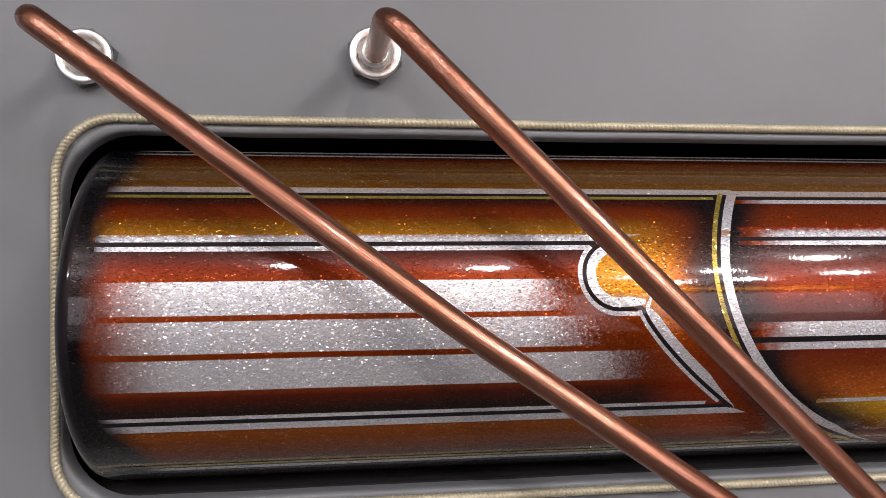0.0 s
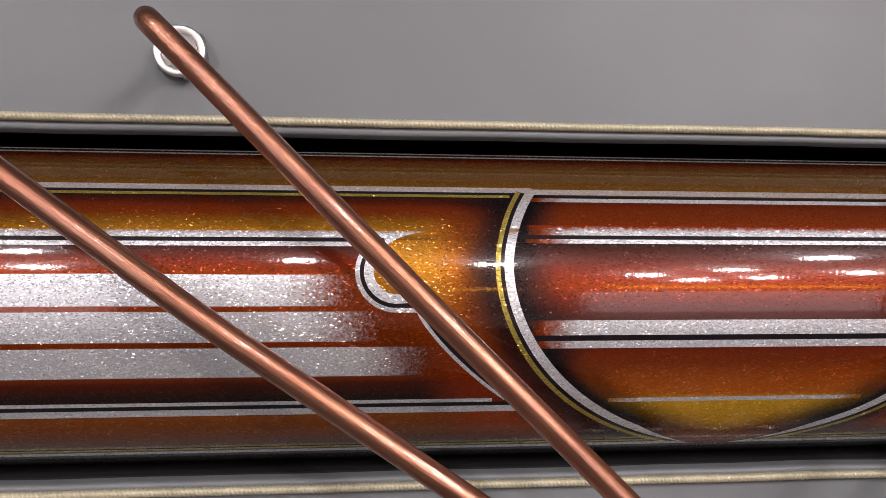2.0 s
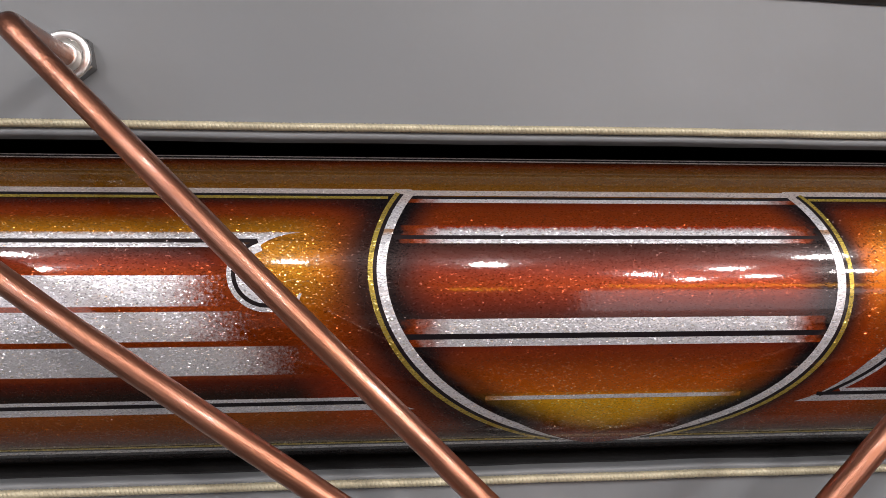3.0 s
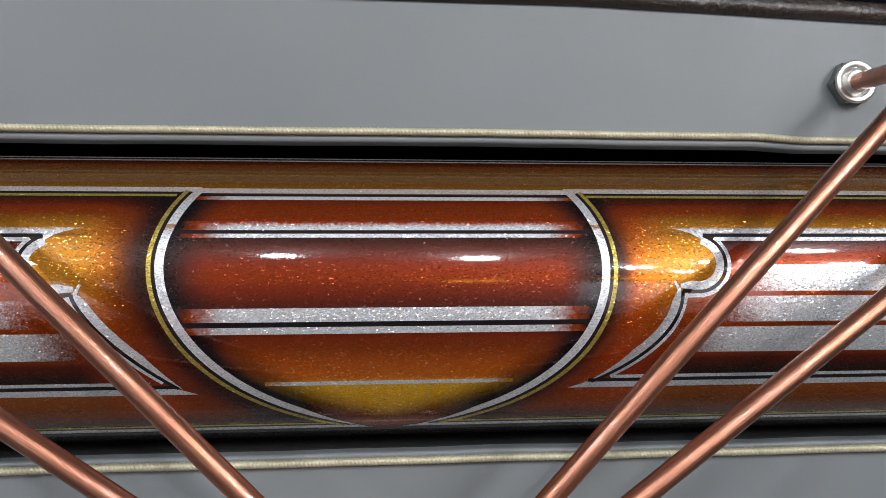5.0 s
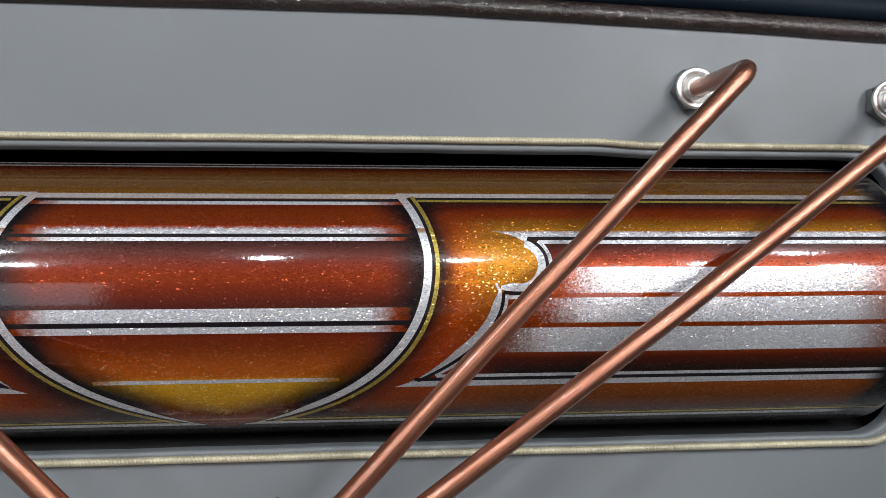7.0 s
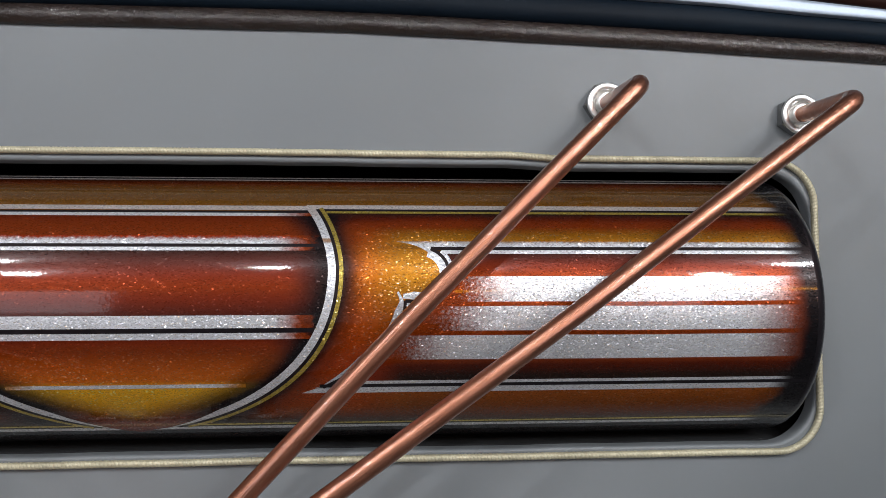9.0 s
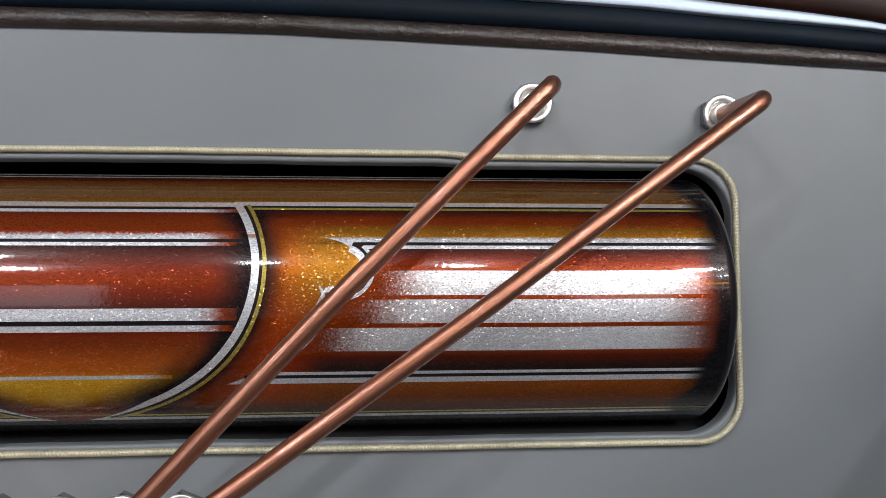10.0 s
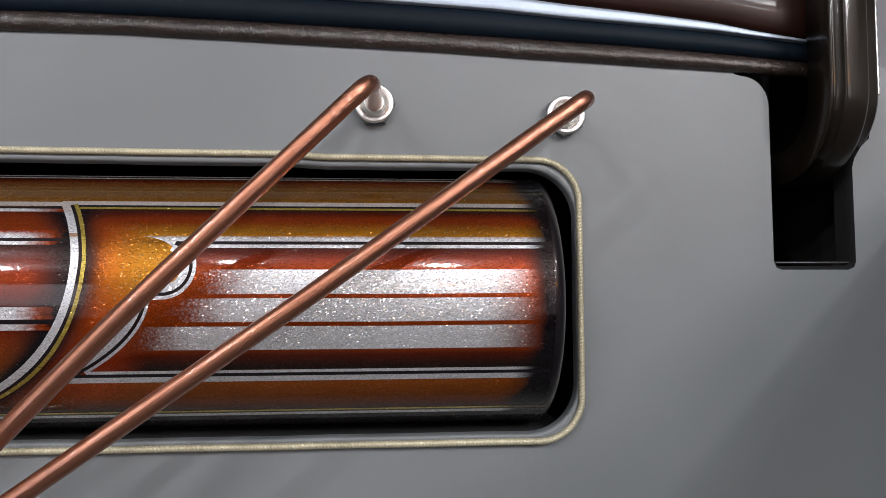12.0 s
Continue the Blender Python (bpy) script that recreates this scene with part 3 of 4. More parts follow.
SLOT = (0.589, 0.652, -0.0398)
panel = thing("upholstered_panel", "smooth grey vinyl panel with a long opening edged in gold cord", "panel", at=(0, DEEP, 0))
bm = bmesh.new()
top = [(-0.99 + 1.98 * i / 40, lip_z(-0.99 + 1.98 * i / 40) + 0.006) for i in range(41)]
slot_x0, slot_x1, slot_z = SLOT
ztop = 0.1
slot_left = [(slot_x0 - 0.026, ztop + 0.02), (slot_x0 - 0.026, 0.1045)] + [(slot_x0 - 0.020 + 0.020 * math.sin(radians(d)), 0.0805 + 0.0225 * math.cos(radians(d))) for d in range(0, 91, 10)] + [(slot_x0, slot_z + 0.006), (slot_x0 + 0.002, slot_z + 0.0015), (slot_x0 + 0.006, slot_z)]
slot_right = [(slot_x1 - 0.006, slot_z), (slot_x1 - 0.0015, slot_z + 0.002), (slot_x1, slot_z + 0.006), (slot_x1, 0.036), (slot_x1 + 0.002, 0.043), (slot_x1 + 0.007, 0.051), (slot_x1 + 0.014, 0.058), (slot_x1 + 0.016, 0.067), (slot_x1 + 0.016, ztop + 0.02)]
outer = [p for p in top if p[0] < slot_x0 - 0.026] + slot_left + slot_right + [p for p in top if p[0] > slot_x1 + 0.018] + [(0.99, -0.46), (-0.99, -0.46)]
loops = []
for line in (outer, [(x, z + nick(x, z)) for x, z in hole_line(0.001)]):
    vs = [bm.verts.new((x, 0.0, z)) for x, z in line]
    loops += [bm.edges.new((a, b)) for a, b in zip(vs, vs[1:] + vs[:1])]
bmesh.ops.triangle_fill(bm, use_beauty=True, use_dissolve=False, edges=loops)
front = bm.faces[:]
back = bmesh.ops.extrude_face_region(bm, geom=front)
bmesh.ops.translate(bm, verts=[v for v in back["geom"] if isinstance(v, bmesh.types.BMVert)], vec=(0, 0.006, 0))
part("panel_face", bm, MAT["vinyl"], panel, smooth=False)

# rolled vinyl edge that turns into the opening
bm = bmesh.new()
rings = []
for inset, y in ((-0.0030, 0.0004), (-0.0015, -0.0022), (0.0010, -0.0030), (0.0026, -0.0026), (0.0036, -0.0031), (0.0053, -0.0030), (0.0062, -0.0022), (0.0066, -0.0006), (0.0068, 0.002), (0.0068, 0.007)):
    rings.append([(x, y, z + nick(x, z)) for x, z in hole_line(inset, wave=0.0 if inset < 0.003 else 0.0011)])
loft(bm, rings)
part("rolled_edge", bm, MAT["vinyl"], panel, "grey vinyl edge rolled into the opening")

# slot edge
bm = bmesh.new()
line = [(x, z) for x, z in slot_left[1:] + slot_right]
rings = [[(x + dx * (1 if x < 0.6205 else -1), y, z + (dz if z < 0.0 else 0.0)) for x, z in line] for dx, dz, y in ((0.0, 0.0, 0.0), (0.0016, 0.0016, 0.0025), (0.002, 0.0030, 0.008), (0.002, 0.0030, 0.02))]
loft(bm, rings, closed=False)
part("slot_edge", bm, MAT["dark"], panel, "near-black edge of the hinge slot")

part("slot_lip", bevelled_box((slot_x0 + 0.003, 0.0035, slot_z + 0.0050), (slot_x1 - 0.003, 0.0075, slot_z + 0.0060), 0.0003), MAT["housing"], panel, "thin grey metal lip at the slot's foot")

# twisted gold cord laid along the opening
cord = thing("piping_cord", "twisted gold and cream cord round the opening", "cord", at=(0, DEEP, 0))
spine = [Vector((x, -0.0042, z + nick(x, z))) for x, z in hole_line(0.0, steps=14, per_side=120, wave=0.0006)]
length = [0.0]
for a, b in zip(spine, spine[1:] + spine[:1]):
    length.append(length[-1] + (b - a).length)
PITCH = 0.0046
turns = round(length[-1] / PITCH)
for strand in range(2):
    line = []
    n_pts = turns * 14
    j = 0
    for i in range(n_pts):
        s = length[-1] * i / n_pts
        while length[j + 1] < s:
            j += 1
        f = (s - length[j]) / (length[j + 1] - length[j])
        a, b = spine[j % len(spine)], spine[(j + 1) % len(spine)]
        p, d = a.lerp(b, f), (b - a).normalized()
        side = Vector((0, 1, 0)).cross(d)
        w = 2 * math.pi * (turns * i / n_pts + strand / 2)
        line.append(p + (side * math.cos(w) + Vector((0, 1, 0)) * math.sin(w)) * 0.00045)
    bm = bmesh.new()
    tube(bm, line, 0.00198, 8, True)
    part("strand", bm, MAT["cord"], cord)

# dark box behind the opening, and the one behind the hinge slot; near-black colour holds their shade
slab("recess_shelf", (-0.55, 0.0165, -0.172), (0.55, 0.24, -0.1520), MAT["dark"], "shade-black shelf inside the recess", "recess")
slab("recess_top", (-0.55, 0.040, 0.060), (0.55, 0.24, 0.075), MAT["dark"], "shade-black top of the recess", "recess")
slab("recess_back", (-0.55, 0.24, -0.172), (0.55, 0.26, 0.075), MAT["dark"], "shade-black back of the recess", "recess")
slab("recess_side_left", (-0.57, 0.0165, -0.172), (-0.55, 0.26, 0.075), MAT["dark"], "shade-black side of the recess", "recess")
slab("recess_side_right", (0.55, 0.0165, -0.172), (0.57, 0.26, 0.075), MAT["dark"], "shade-black side of the recess", "recess")
slab("hinge_recess", (0.579, 0.155, -0.10), (0.682, 0.17, 0.20), MAT["dark"], "shade-black lining behind the hinge slot", "recess")
slab("hinge_recess_left", (0.577, 0.028, -0.10), (0.585, 0.155, 0.20), MAT["dark"], "shade-black lining behind the hinge slot", "recess")
slab("hinge_recess_right", (0.674, 0.028, -0.10), (0.682, 0.155, 0.20), MAT["dark"], "shade-black lining behind the hinge slot", "recess")
slab("hinge_recess_floor", (0.585, 0.028, -0.10), (0.674, 0.155, -0.085), MAT["dark"], "shade-black lining behind the hinge slot", "recess")

# ---- painted tank ----
tank = thing("pressure_tank", "lacquered metal-flake cylinder tank in copper, gold and silver stripes", "tank", at=TANK)


def on_tank(x, t, lift=0.0):
    a = radians(t)
    r = RADIUS + lift
    return (x, -r * math.cos(a), r * math.sin(a))


def uv_mesh(name, rows, material, parent, label=""):
    """Grid of (x, degrees, place) laid as a mesh with its unrolled map."""
    bm = bmesh.new()
    layer = bm.loops.layers.uv.new("unrolled")
    made = [[(bm.verts.new(p), x, t) for x, t, p in row] for row in rows]
    for a, b in zip(made, made[1:]):
        for i in range(len(a) - 1):
            quad = (a[i], a[i + 1], b[i + 1], b[i])
            f = bm.faces.new([q[0] for q in quad])
            for l, q in zip(f.loops, quad):
                l[layer].uv = (q[1], q[2])
    return part(name, bm, material, parent, label)


END_X = (-0.4220, 0.4145)  # where the straight shell turns into the domed ends
rows = []
for t in range(-180, 181, 3):
    xs = [END_X[0] + (END_X[1] - END_X[0]) * i / 30 for i in range(31)]
    rows.append([(x, t, on_tank(x, t)) for x in xs])
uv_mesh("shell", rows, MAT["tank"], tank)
for x_end, way in zip(END_X, (-1, 1)):
    bm = bmesh.new()
    knuckle = [(0.0085 * math.sin(radians(d)), RADIUS - 0.0100 * (1 - math.cos(radians(d)))) for d in range(0, 81, 8)]
    (h0, r0) = knuckle[-1]
    dome = [(h0 + 0.012 * (1 - k * k), r0 * k) for k in (0.92, 0.82, 0.68, 0.5, 0.3, 0.1, 0.004)]
    lathe(bm, [(x_end + way * h, r) for h, r in knuckle + dome], 96, "x")
    part("end_cap", bm, MAT["black"], tank, "black lacquered domed end cap")


def ribbon(name, line, a, b, material, lift, label="", taper=None):
    """A painted line: a strip between the offsets a and b beside a line of (x, degrees)."""
    flat = [Vector((x, t * DEG)) for x, t in line]
    rows = []
    k = len(flat)
    for i, p in enumerate(flat):
        d = (flat[min(i + 1, k - 1)] - flat[max(i - 1, 0)]).normalized()
        side = Vector((-d.y, d.x))
        w = taper(i / (k - 1)) if taper else 1.0
        row = []
        for j in range(4):
            q = p + side * (a + (b - a) * j / 3 * w)
            t = q.y / DEG
            row.append((q.x, t, on_tank(q.x, t, lift)))
        rows.append(row)
    return uv_mesh(name, rows, material, tank, label)


def straight(x0, x1, lo, hi, material, lift, label, point=0.0):
    """A line along the tank; point: the length over which its inner end narrows to its lower edge."""
    n = 48 if point else 24
    rows = []
    for i in range(n + 1):
        f = i / n
        if point:
            f = f * f if abs(x0) < abs(x1) else 1 - (1 - f) ** 2
        x = x0 + (x1 - x0) * f
        w = min(1.0, 0.02 + (abs(x) - min(abs(x0), abs(x1))) / point) if point else 1.0
        top = lo + (hi - lo) * w
        rows.append([(x, lo + (top - lo) * j / 3, on_tank(x, lo + (top - lo) * j / 3, lift)) for j in range(4)])
    return uv_mesh("pinstripe", rows, material, tank, label)


S1, S2, S3 = 0.00010, 0.00014, 0.00018
SILVER_LINE, BLACK_LINE, GOLD_LINE = "silver flake pinstripe", "black pinstripe", "gold flake pinstripe"


def oval_w(s, t):
    reach, along, across = OVAL_DOWN if t < OVAL_T else OVAL_UP
    if s < 0 and t < OVAL_T:
        along += OVAL_LEFT
    return OVAL_W * max(0.0, 1 - (abs(t - OVAL_T) / reach) ** along) ** (1 / across)


def spear_x(s, t):
    start, sweep, bend = SPEAR[s]
    return start - sweep * (max(0.0, SPEAR_T - t) / SPEAR_H) ** bend


FAR = 0.4135
# lines that run the whole length
straight(-FAR, FAR, 70.6, 72.6, MAT["silver"], S1, SILVER_LINE)
straight(-FAR, FAR, 66.4, 68.0, MAT["silver"], S1, SILVER_LINE)
straight(-FAR, FAR, 68.0, 70.6, MAT["black"], S1, BLACK_LINE)
for s in (-1, 1):
    # pairs of lines beside the oval
    ends = sorted((s * 0.103, s * FAR))
    straight(*ends, 42.3, 44.8, MAT["silver"], S1, SILVER_LINE)
    ends = sorted((s * 0.110, s * FAR))
    straight(*ends, 41.1, 42.3, MAT["black"], S2, BLACK_LINE)
    ends = sorted((s * 0.1155, s * FAR))
    straight(*ends, 39.9, 41.1, MAT["yellow"], S2, GOLD_LINE)
    ends = sorted((s * (CLOUD_X[s] + 0.0060), s * FAR))
    straight(*ends, 23.9, 26.3, MAT["silver"], S1, SILVER_LINE)
    ends = sorted((s * (CLOUD_X[s] + 0.0062), s * FAR))
    straight(*ends, 22.5, 23.9, MAT["black"], S3, BLACK_LINE)
    ends = sorted((s * (CLOUD_X[s] + 0.0128), s * FAR))
    straight(*ends, 21.0, 22.5, MAT["silver"], S1, SILVER_LINE)
    ends = sorted((s * 0.126, s * FAR))
    straight(*ends, -30.1, -28.7, MAT["silver"], S1, SILVER_LINE)
    ends = sorted((s * 0.113, s * FAR))
    straight(*ends, -31.6, -30.1, MAT["black"], S3, BLACK_LINE)
    ends = sorted((s * 0.1022, s * FAR))
    straight(*ends, -34.3, -31.6, MAT["silver"], S1, SILVER_LINE, 0.0105)
    ends = sorted((s * 0.0085, s * FAR))
    straight(*ends, -57.2, -54.8, MAT["silver"], S1, SILVER_LINE, 0.013)
    ends = sorted((s * 0.0245, s * FAR))
    straight(*ends, -54.8, -53.7, MAT["black"], S2, BLACK_LINE)
    ends = sorted((s * 0.0345, s * FAR))
    straight(*ends, -53.7, -52.5, MAT["yellow"], S2, GOLD_LINE)
    # the oval's outline
    arc = [(OVAL_X + s * oval_w(s, t), t) for t in [42.2 - 96.8 * i / 90 for i in range(91)]]
    tall = [(OVAL_X + s * oval_w(s, t), t) for t in [44.8 - 101.6 * i / 90 for i in range(91)]]
    ribbon("pinstripe", tall, -s * 0.0008, -s * 0.0056, MAT["silver"], S2, SILVER_LINE, lambda f: min(1.0, 9 * (1.0 - f) + 0.05))
    ribbon("pinstripe", arc, -s * 0.0010, s * 0.0010, MAT["black"], S3, BLACK_LINE)
    ribbon("pinstripe", arc[:-1], s * 0.0010, s * 0.0034, MAT["yellow"], S3, GOLD_LINE)
    # the cloud
    c = CLOUD_X[s]
    def bow(r, a0, a1, n=48):
        out = []
        for i in range(n + 1):
            a = a0 + (a1 - a0) * i / n
            out.append((s * (c + r * math.cos(a)), CLOUD_T + r * math.sin(a) / DEG))
        return out

    # the foot of the cloud runs flat into the spear
    def foot(line, x, t, n=8):
        (xa, ta) = line[-1]
        return line + [(xa + (s * x - xa) * k / n, ta + (t - ta) * k / n) for k in range(1, n + 1)]

    root = SPEAR[s][0]
    ribbon("pinstripe", foot(bow(0.0157, radians(72), radians(-98)), root - 0.0014, 3.7), 0.0, s * -0.0047, MAT["silver"], S2, SILVER_LINE, lambda f: min(1.0, 0.55 + 4.5 * (1.0 - f)))
    spur = [(s * (c + 0.0062 - 0.0205 * i / 12), 26.3) for i in range(13)]
    ribbon("pinstripe", spur, 0.0, s * 0.0092, MAT["silver"], S1, SILVER_LINE, lambda f: max(0.02, 1.087 * math.exp(-2.1 * f) - 0.10))
    ribbon("pinstripe", foot(bow(CLOUD_R, radians(70), radians(-95)), root, 2.7), -0.0010, 0.0010, MAT["black"], S3, BLACK_LINE)
    ribbon("pinstripe", foot(bow(CLOUD_R + 0.0010, radians(50), radians(-95)), root + 0.0018, 1.6), 0.0, s * 0.0022, MAT["silver"], S1, SILVER_LINE)
    # the spear below it
    spear = [(s * spear_x(s, t), t) for t in [2.7 - 34.3 * i / 40 for i in range(41)]]
    tip = [(s * (root - 0.0030), 6.6), (s * (root - 0.0016), 5.0), (s * (root - 0.0004), 3.6)] + spear + [(s * 0.1105, -32.5)]
    ribbon("pinstripe", tip, s * -0.0009, s * -0.0056, MAT["silver"], S2, SILVER_LINE, lambda f: min(1.0, 0.26 + f * 4.0, 0.04 + 3.2 * (1.0 - f)))
    ribbon("pinstripe", spear, -0.0010, 0.0010, MAT["black"], S3, BLACK_LINE)
    ribbon("pinstripe", spear[:-4], s * 0.0010, s * 0.0028, MAT["silver"], S1, SILVER_LINE)
# stripes inside the oval, misted off at their ends
straight(-0.103, 0.1075, 41.6, 44.2, MAT["silver"], S1, SILVER_LINE)
for hi, lo, x0, x1, mat, label in ((41.2, 40.0, -0.100, 0.106, "black", BLACK_LINE), (40.0, 38.3, -0.106, 0.108, "faded", SILVER_LINE), (28.8, 25.2, -0.113, 0.1145, "faded", SILVER_LINE),
                                   (25.2, 23.8, -0.113, 0.1145, "black", BLACK_LINE), (23.8, 22.3, -0.113, 0.1145, "faded", SILVER_LINE), (-2.3, -7.0, -0.1105, 0.112, "faded", SILVER_LINE),
                                   (-7.0, -8.8, -0.1095, 0.111, "black", BLACK_LINE), (-8.8, -11.2, -0.1085, 0.110, "faded", SILVER_LINE), (-29.4, -31.1, -0.066, 0.070, "faded", SILVER_LINE)):
    straight(x0, x1, lo, hi, MAT[mat], S1, label)

# ---- copper tubes and their fittings ----
TUBE_R = 0.0057


def fitting(x, z, turn):
    """A plated bulkhead nut with its bright ring, standing out of the panel."""
    f = thing("tube_fitting", "nickel-plated hexagonal tube fitting screwed into the grey panel", "fitting", "tube fittings", at=(x, DEEP, z))
    bm = bmesh.new()
    lathe(bm, [(0.0, 0.0005), (0.0, 0.0146), (-0.0006, 0.0149), (-0.0066, 0.0149), (-0.0080, 0.0139), (-0.0082, 0.0105)], 6, "y", turn)
    part("hexagon", bm, MAT["nut"], f, smooth=False)
    bm = bmesh.new()
    lathe(bm, [(-0.0076, 0.0138), (-0.0088, 0.0137), (-0.0093, 0.0131), (-0.0094, 0.0122), (-0.0093, 0.0101), (-0.0088, 0.0096), (-0.0050, 0.0093), (-0.0044, 0.0060)], 44)
    part("ring", bm, MAT["chrome"], f, "bright plated ring on the nut's face")
    return f


def tube_nut(parent, x, z):
    """The small sleeve nut that sits on the tube's end inside the fitting."""
    bm = bmesh.new()
    lathe(bm, [(-0.0040, 0.0072), (-0.0098, 0.0072), (-0.0104, 0.0069), (-0.0106, 0.0063), (-0.0104, 0.0052)], 32)
    bmesh.ops.translate(bm, verts=bm.verts, vec=(x, DEEP, z))
    part("tube_nut", bm, MAT["chrome"], parent, "plated sleeve nut on the tube's end")


TUBES = [
    # upper fitting, upper bend, middle, lower bend, lower fitting
    ((-0.4318, 0.0698), (-0.4305, -0.068, 0.0680), (-0.2549, -0.0775, -0.0605), (-0.0570, -0.085, -0.1955), (-0.0470, -0.1978)),
    ((-0.2879, 0.0757), (-0.2850, -0.068, 0.0718), (-0.1546, -0.0815, -0.060), (-0.0180, -0.090, -0.1955), (-0.0087, -0.1978)),
    ((0.2995, 0.0755), (0.2985, -0.071, 0.0690), (0.1697, -0.0795, -0.060), (0.0415, -0.080, -0.1955), (0.0303, -0.1978)),
    ((0.4346, 0.0697), (0.4330, -0.062, 0.0650), (0.2606, -0.0738, -0.060), (0.0670, -0.086, -0.1955), (0.0673, -0.1978)),
]
for k, (up, bend_a, mid, bend_b, down) in enumerate(TUBES):
    fitting(*up, 0.3 + 0.4 * k)
    fitting(*down, math.pi / 6 + 0.04 * k)
    copper_tube = thing("copper_tube", "bent copper tube running slantwise across the tank", "tube", "copper tubes")
    line = rounded([(up[0], DEEP - 0.004, up[1]), bend_a, mid, bend_b, (down[0], DEEP - 0.004, down[1])], [0.0125, 0.9, 0.0125], 14)
    bm = bmesh.new()
    tube(bm, line, TUBE_R, 24, uv=True)
    part("pipe", bm, MAT["copper"], copper_tube, "satin copper pipe with creased bends")
    tube_nut(copper_tube, *up)
    tube_nut(copper_tube, *down)

# ---- body edge above the panel ----
edge = thing("boot_opening_edge", "brown painted body edge with dark rubber seal and bright trim", "car body", at=(0, DEEP, 0))


def swept(name, profile, material, label, x0=-1.0, x1=0.660, n=120, smooth=True):
    """A strip along the body edge; profile(x) gives its points (y, z above the edge line)."""
    bm = bmesh.new()
    rings = []
    for i in range(n + 1):
        x = x0 + (x1 - x0) * i / n
        rings.append([(x, y, lip_z(x) + z) for y, z in profile(x)])
    loft(bm, rings, closed=False)
    return part(name, bm, material, edge, label, smooth)


def along(x, stops):
    """Height at x on a line through the stops (x, height)."""
    for (xa, a), (xb, b) in zip(stops, stops[1:]):
        if x <= xb:
            return a + (b - a) * max(0.0, (x - xa) / (xb - xa))
    return stops[-1][1]


def lip_height(x):
    return along(x, ((0.48, 0.0140), (0.56, 0.0128), (0.62, 0.0112)))


def lip_profile(x):
    h = lip_height(x)
    w = 0.0006 * noise.noise((x * 16, 0.3, 0.7))
    k = h / 0.0130
    return [(0.012, 0.004), (0.0, w), (-0.0022, 0.0003 + w), (-0.0040, 0.0020 * k + w), (-0.0053, 0.0038 * k + w), (-0.0056, 0.0054 * k), (-0.00535, 0.0070 * k), (-0.0049, 0.0086 * k), (-0.0042, 0.0103 * k), (-0.0032, 0.0117 * k),
            (-0.0022, 0.0126 * k), (-0.001, h), (0.010, h + 0.001)]


def trim_low(x):
    return along(x, ((0.30, 0.0335), (0.38, 0.0330), (0.437, 0.0309), (0.50, 0.0298), (0.547, 0.0287), (0.58, 0.0267), (0.62, 0.0252)))


def trim_width(x):
    return along(x, ((0.40, 0.0104), (0.50, 0.0078), (0.547, 0.0060), (0.58, 0.0038), (0.62, 0.0018)))


def seal_profile(x):
    h = lip_height(x)
    g = trim_low(x) - h
    return [(0.006, h - 0.001), (-0.001, h + 0.0003), (-0.0040, h + 0.2 * g), (-0.0049, h + 0.45 * g), (-0.0040, h + 0.75 * g), (-0.002, h + g), (0.008, h + g + 0.001)]


def trim_profile(x):
    h, g = trim_low(x), trim_width(x)
    return [(0.008, h - 0.002), (-0.002, h - 0.0006), (-0.0054, h + 0.0002), (-0.0056, h + 0.04 * g), (-0.0056, h + 0.35 * g), (-0.0055, h + 0.70 * g), (-0.0053, h + 0.97 * g), (-0.0040, h + g), (0.008, h + 1.05 * g)]


def top_profile(x):
    h = trim_low(x) + trim_width(x)
    return [(0.010, h - 0.001), (-0.004, h - 0.0003), (-0.0068, h + 0.0008), (-0.0082, h + 0.004), (-0.0098, h + 0.009), (-0.0106, h + 0.014), (-0.0104, h + 0.019), (-0.0096, h + 0.026), (-0.0080, h + 0.040), (-0.004, h + 0.060), (0.004, h + 0.085), (0.020, h + 0.115), (0.05, h + 0.150)]


swept("bright_trim", trim_profile, MAT["trim"], "pale silver trim strip")
swept("lip", lip_profile, MAT["sealer"], "brown body lip with wrinkled sealer")
swept("rubber_seal", seal_profile, MAT["rubber"], "dark rubber weather seal")
swept("body_panel", top_profile, MAT["shell"], "glossy brown body panel")

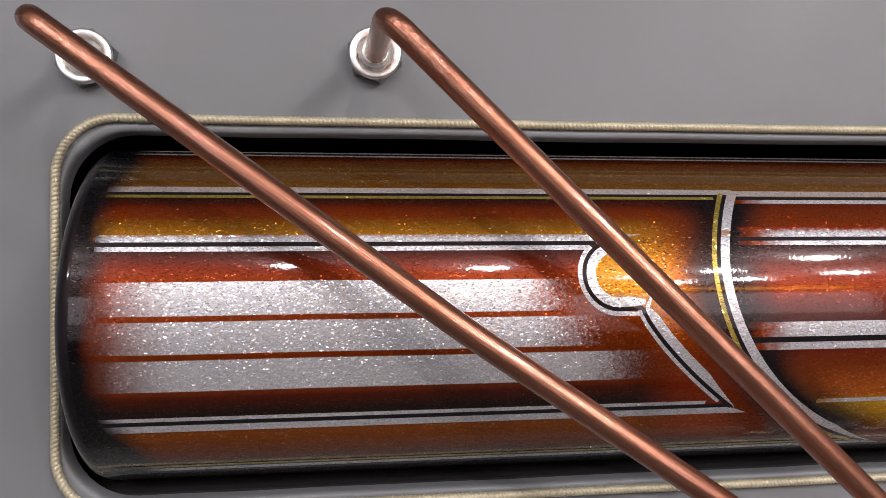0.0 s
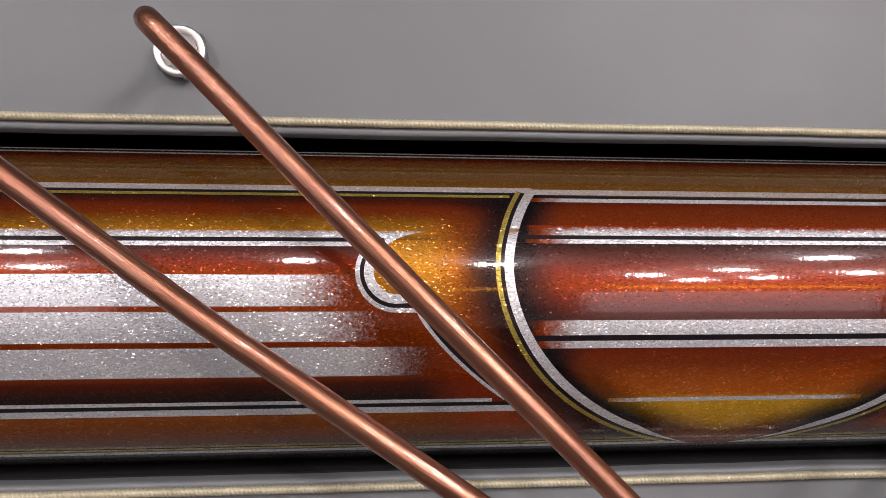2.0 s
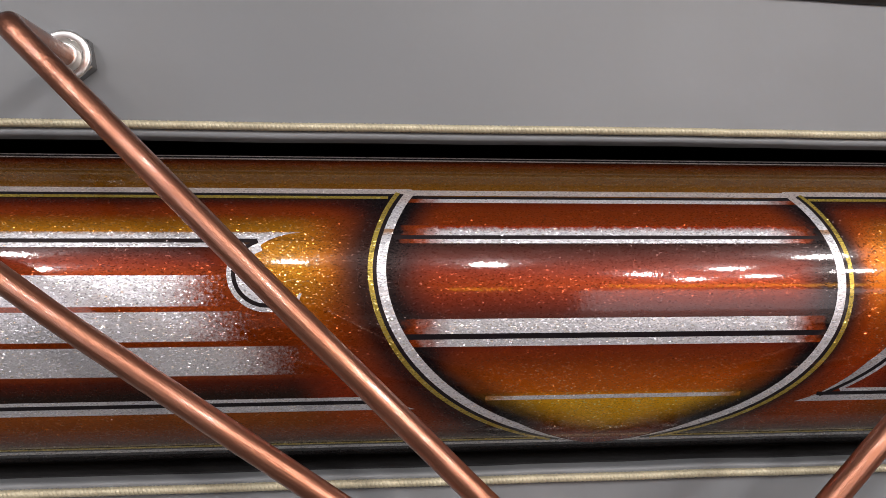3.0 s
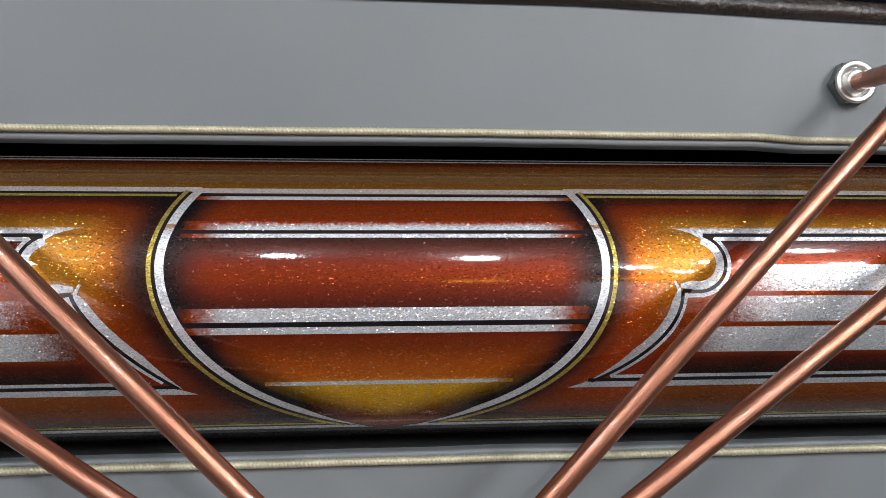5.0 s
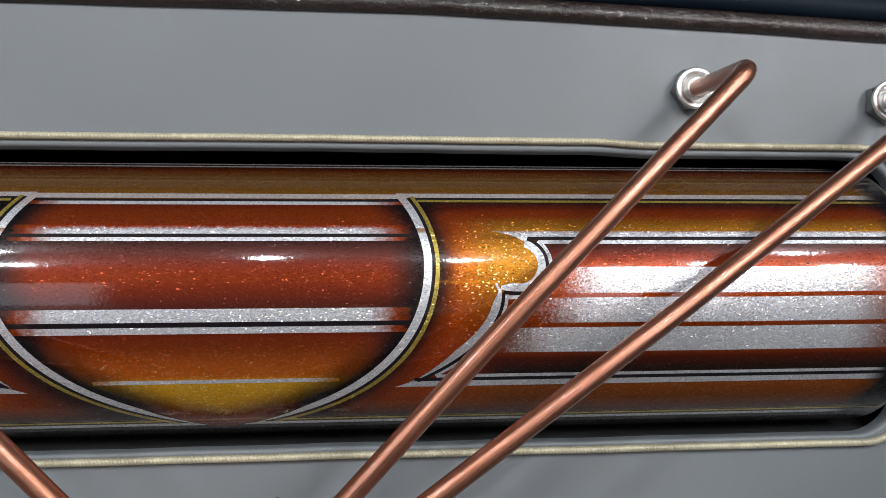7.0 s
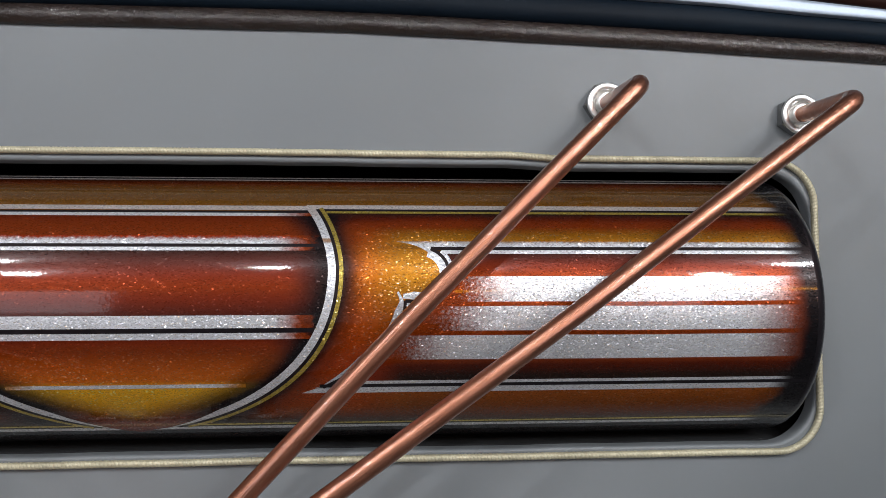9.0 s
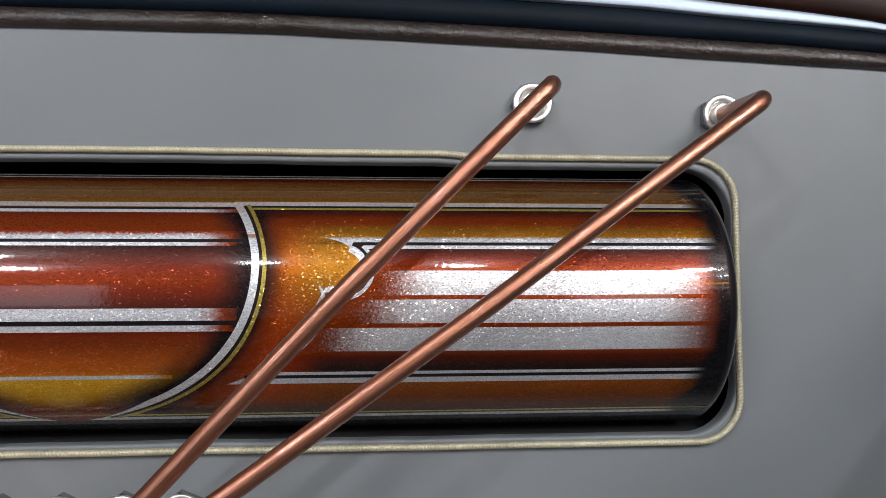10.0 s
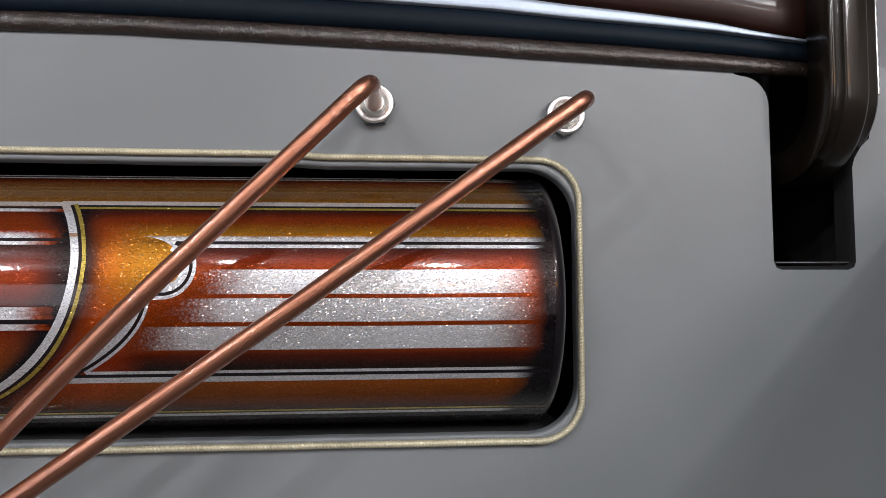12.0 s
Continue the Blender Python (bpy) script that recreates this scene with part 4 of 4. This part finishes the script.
# ---- hinge arm that comes out of the slot ----
hinge = thing("boot_lid_arm", "brown painted channel-shaped arm coming out of the slot", "lid arm")
ARM_X = 0.6355
path = rounded([(ARM_X, 0.150, 0.040), (ARM_X, -0.020, 0.034), (ARM_X, -0.022, 0.190), (ARM_X, 0.010, 0.380)], [0.052, 0.30], 18)
bm = bmesh.new()
rings = []
for i, p in enumerate(path):
    a, b = path[max(i - 1, 0)], path[min(i + 1, len(path) - 1)]
    out = (b - a).normalized().cross(Vector((-1, 0, 0))).normalized()
    hw, ht = 0.0245, 0.010
    shape = [(-hw, -ht - 0.006), (-hw, ht - 0.0020), (-hw + 0.0007, ht - 0.0005), (-hw + 0.0018, ht), (-hw + 0.0028, ht - 0.0007), (-0.0203, ht - 0.0060), (-0.0155, ht - 0.0064), (-0.0136, ht - 0.0010), (-0.0126, ht - 0.0001),
             (-0.0112, ht), (-0.0040, ht - 0.0005), (0.0035, ht - 0.0014), (0.0060, ht - 0.0036), (0.0085, ht - 0.0120), (0.0125, ht - 0.0185), (hw - 0.0015, ht - 0.0190), (hw, -ht)]
    rings.append([p + Vector((1, 0, 0)) * u + out * v for u, v in shape])
loft(bm, rings, True, True)
part("arm", bm, MAT["body"], hinge)
bm = bmesh.new()
lathe(bm, [(0.580, 0.001), (0.580, 0.009), (0.668, 0.009), (0.668, 0.001)], 20, "x")
bmesh.ops.translate(bm, verts=bm.verts, vec=(0, 0.128, 0.052))
part("pivot", bm, MAT["chrome"], hinge)

# ---- bright strip that stands beside the arm ----
strip = thing("corner_trim", "narrow bright metal trim strip standing beside the lid arm", "trim")
bm = bmesh.new()
rings = []
for i in range(61):
    z = 0.088 + 0.224 * i / 60
    bulge = 0.0007 * abs(math.sin(i * 1.57))
    rings.append([(0.6640, 0.009, z), (0.6646, -0.0015 - bulge, z), (0.6662, -0.0030 - bulge, z), (0.6680, -0.0015 - bulge, z), (0.6686, 0.009, z)])
loft(bm, rings, closed=False)
part("strip", bm, MAT["chrome"], strip)
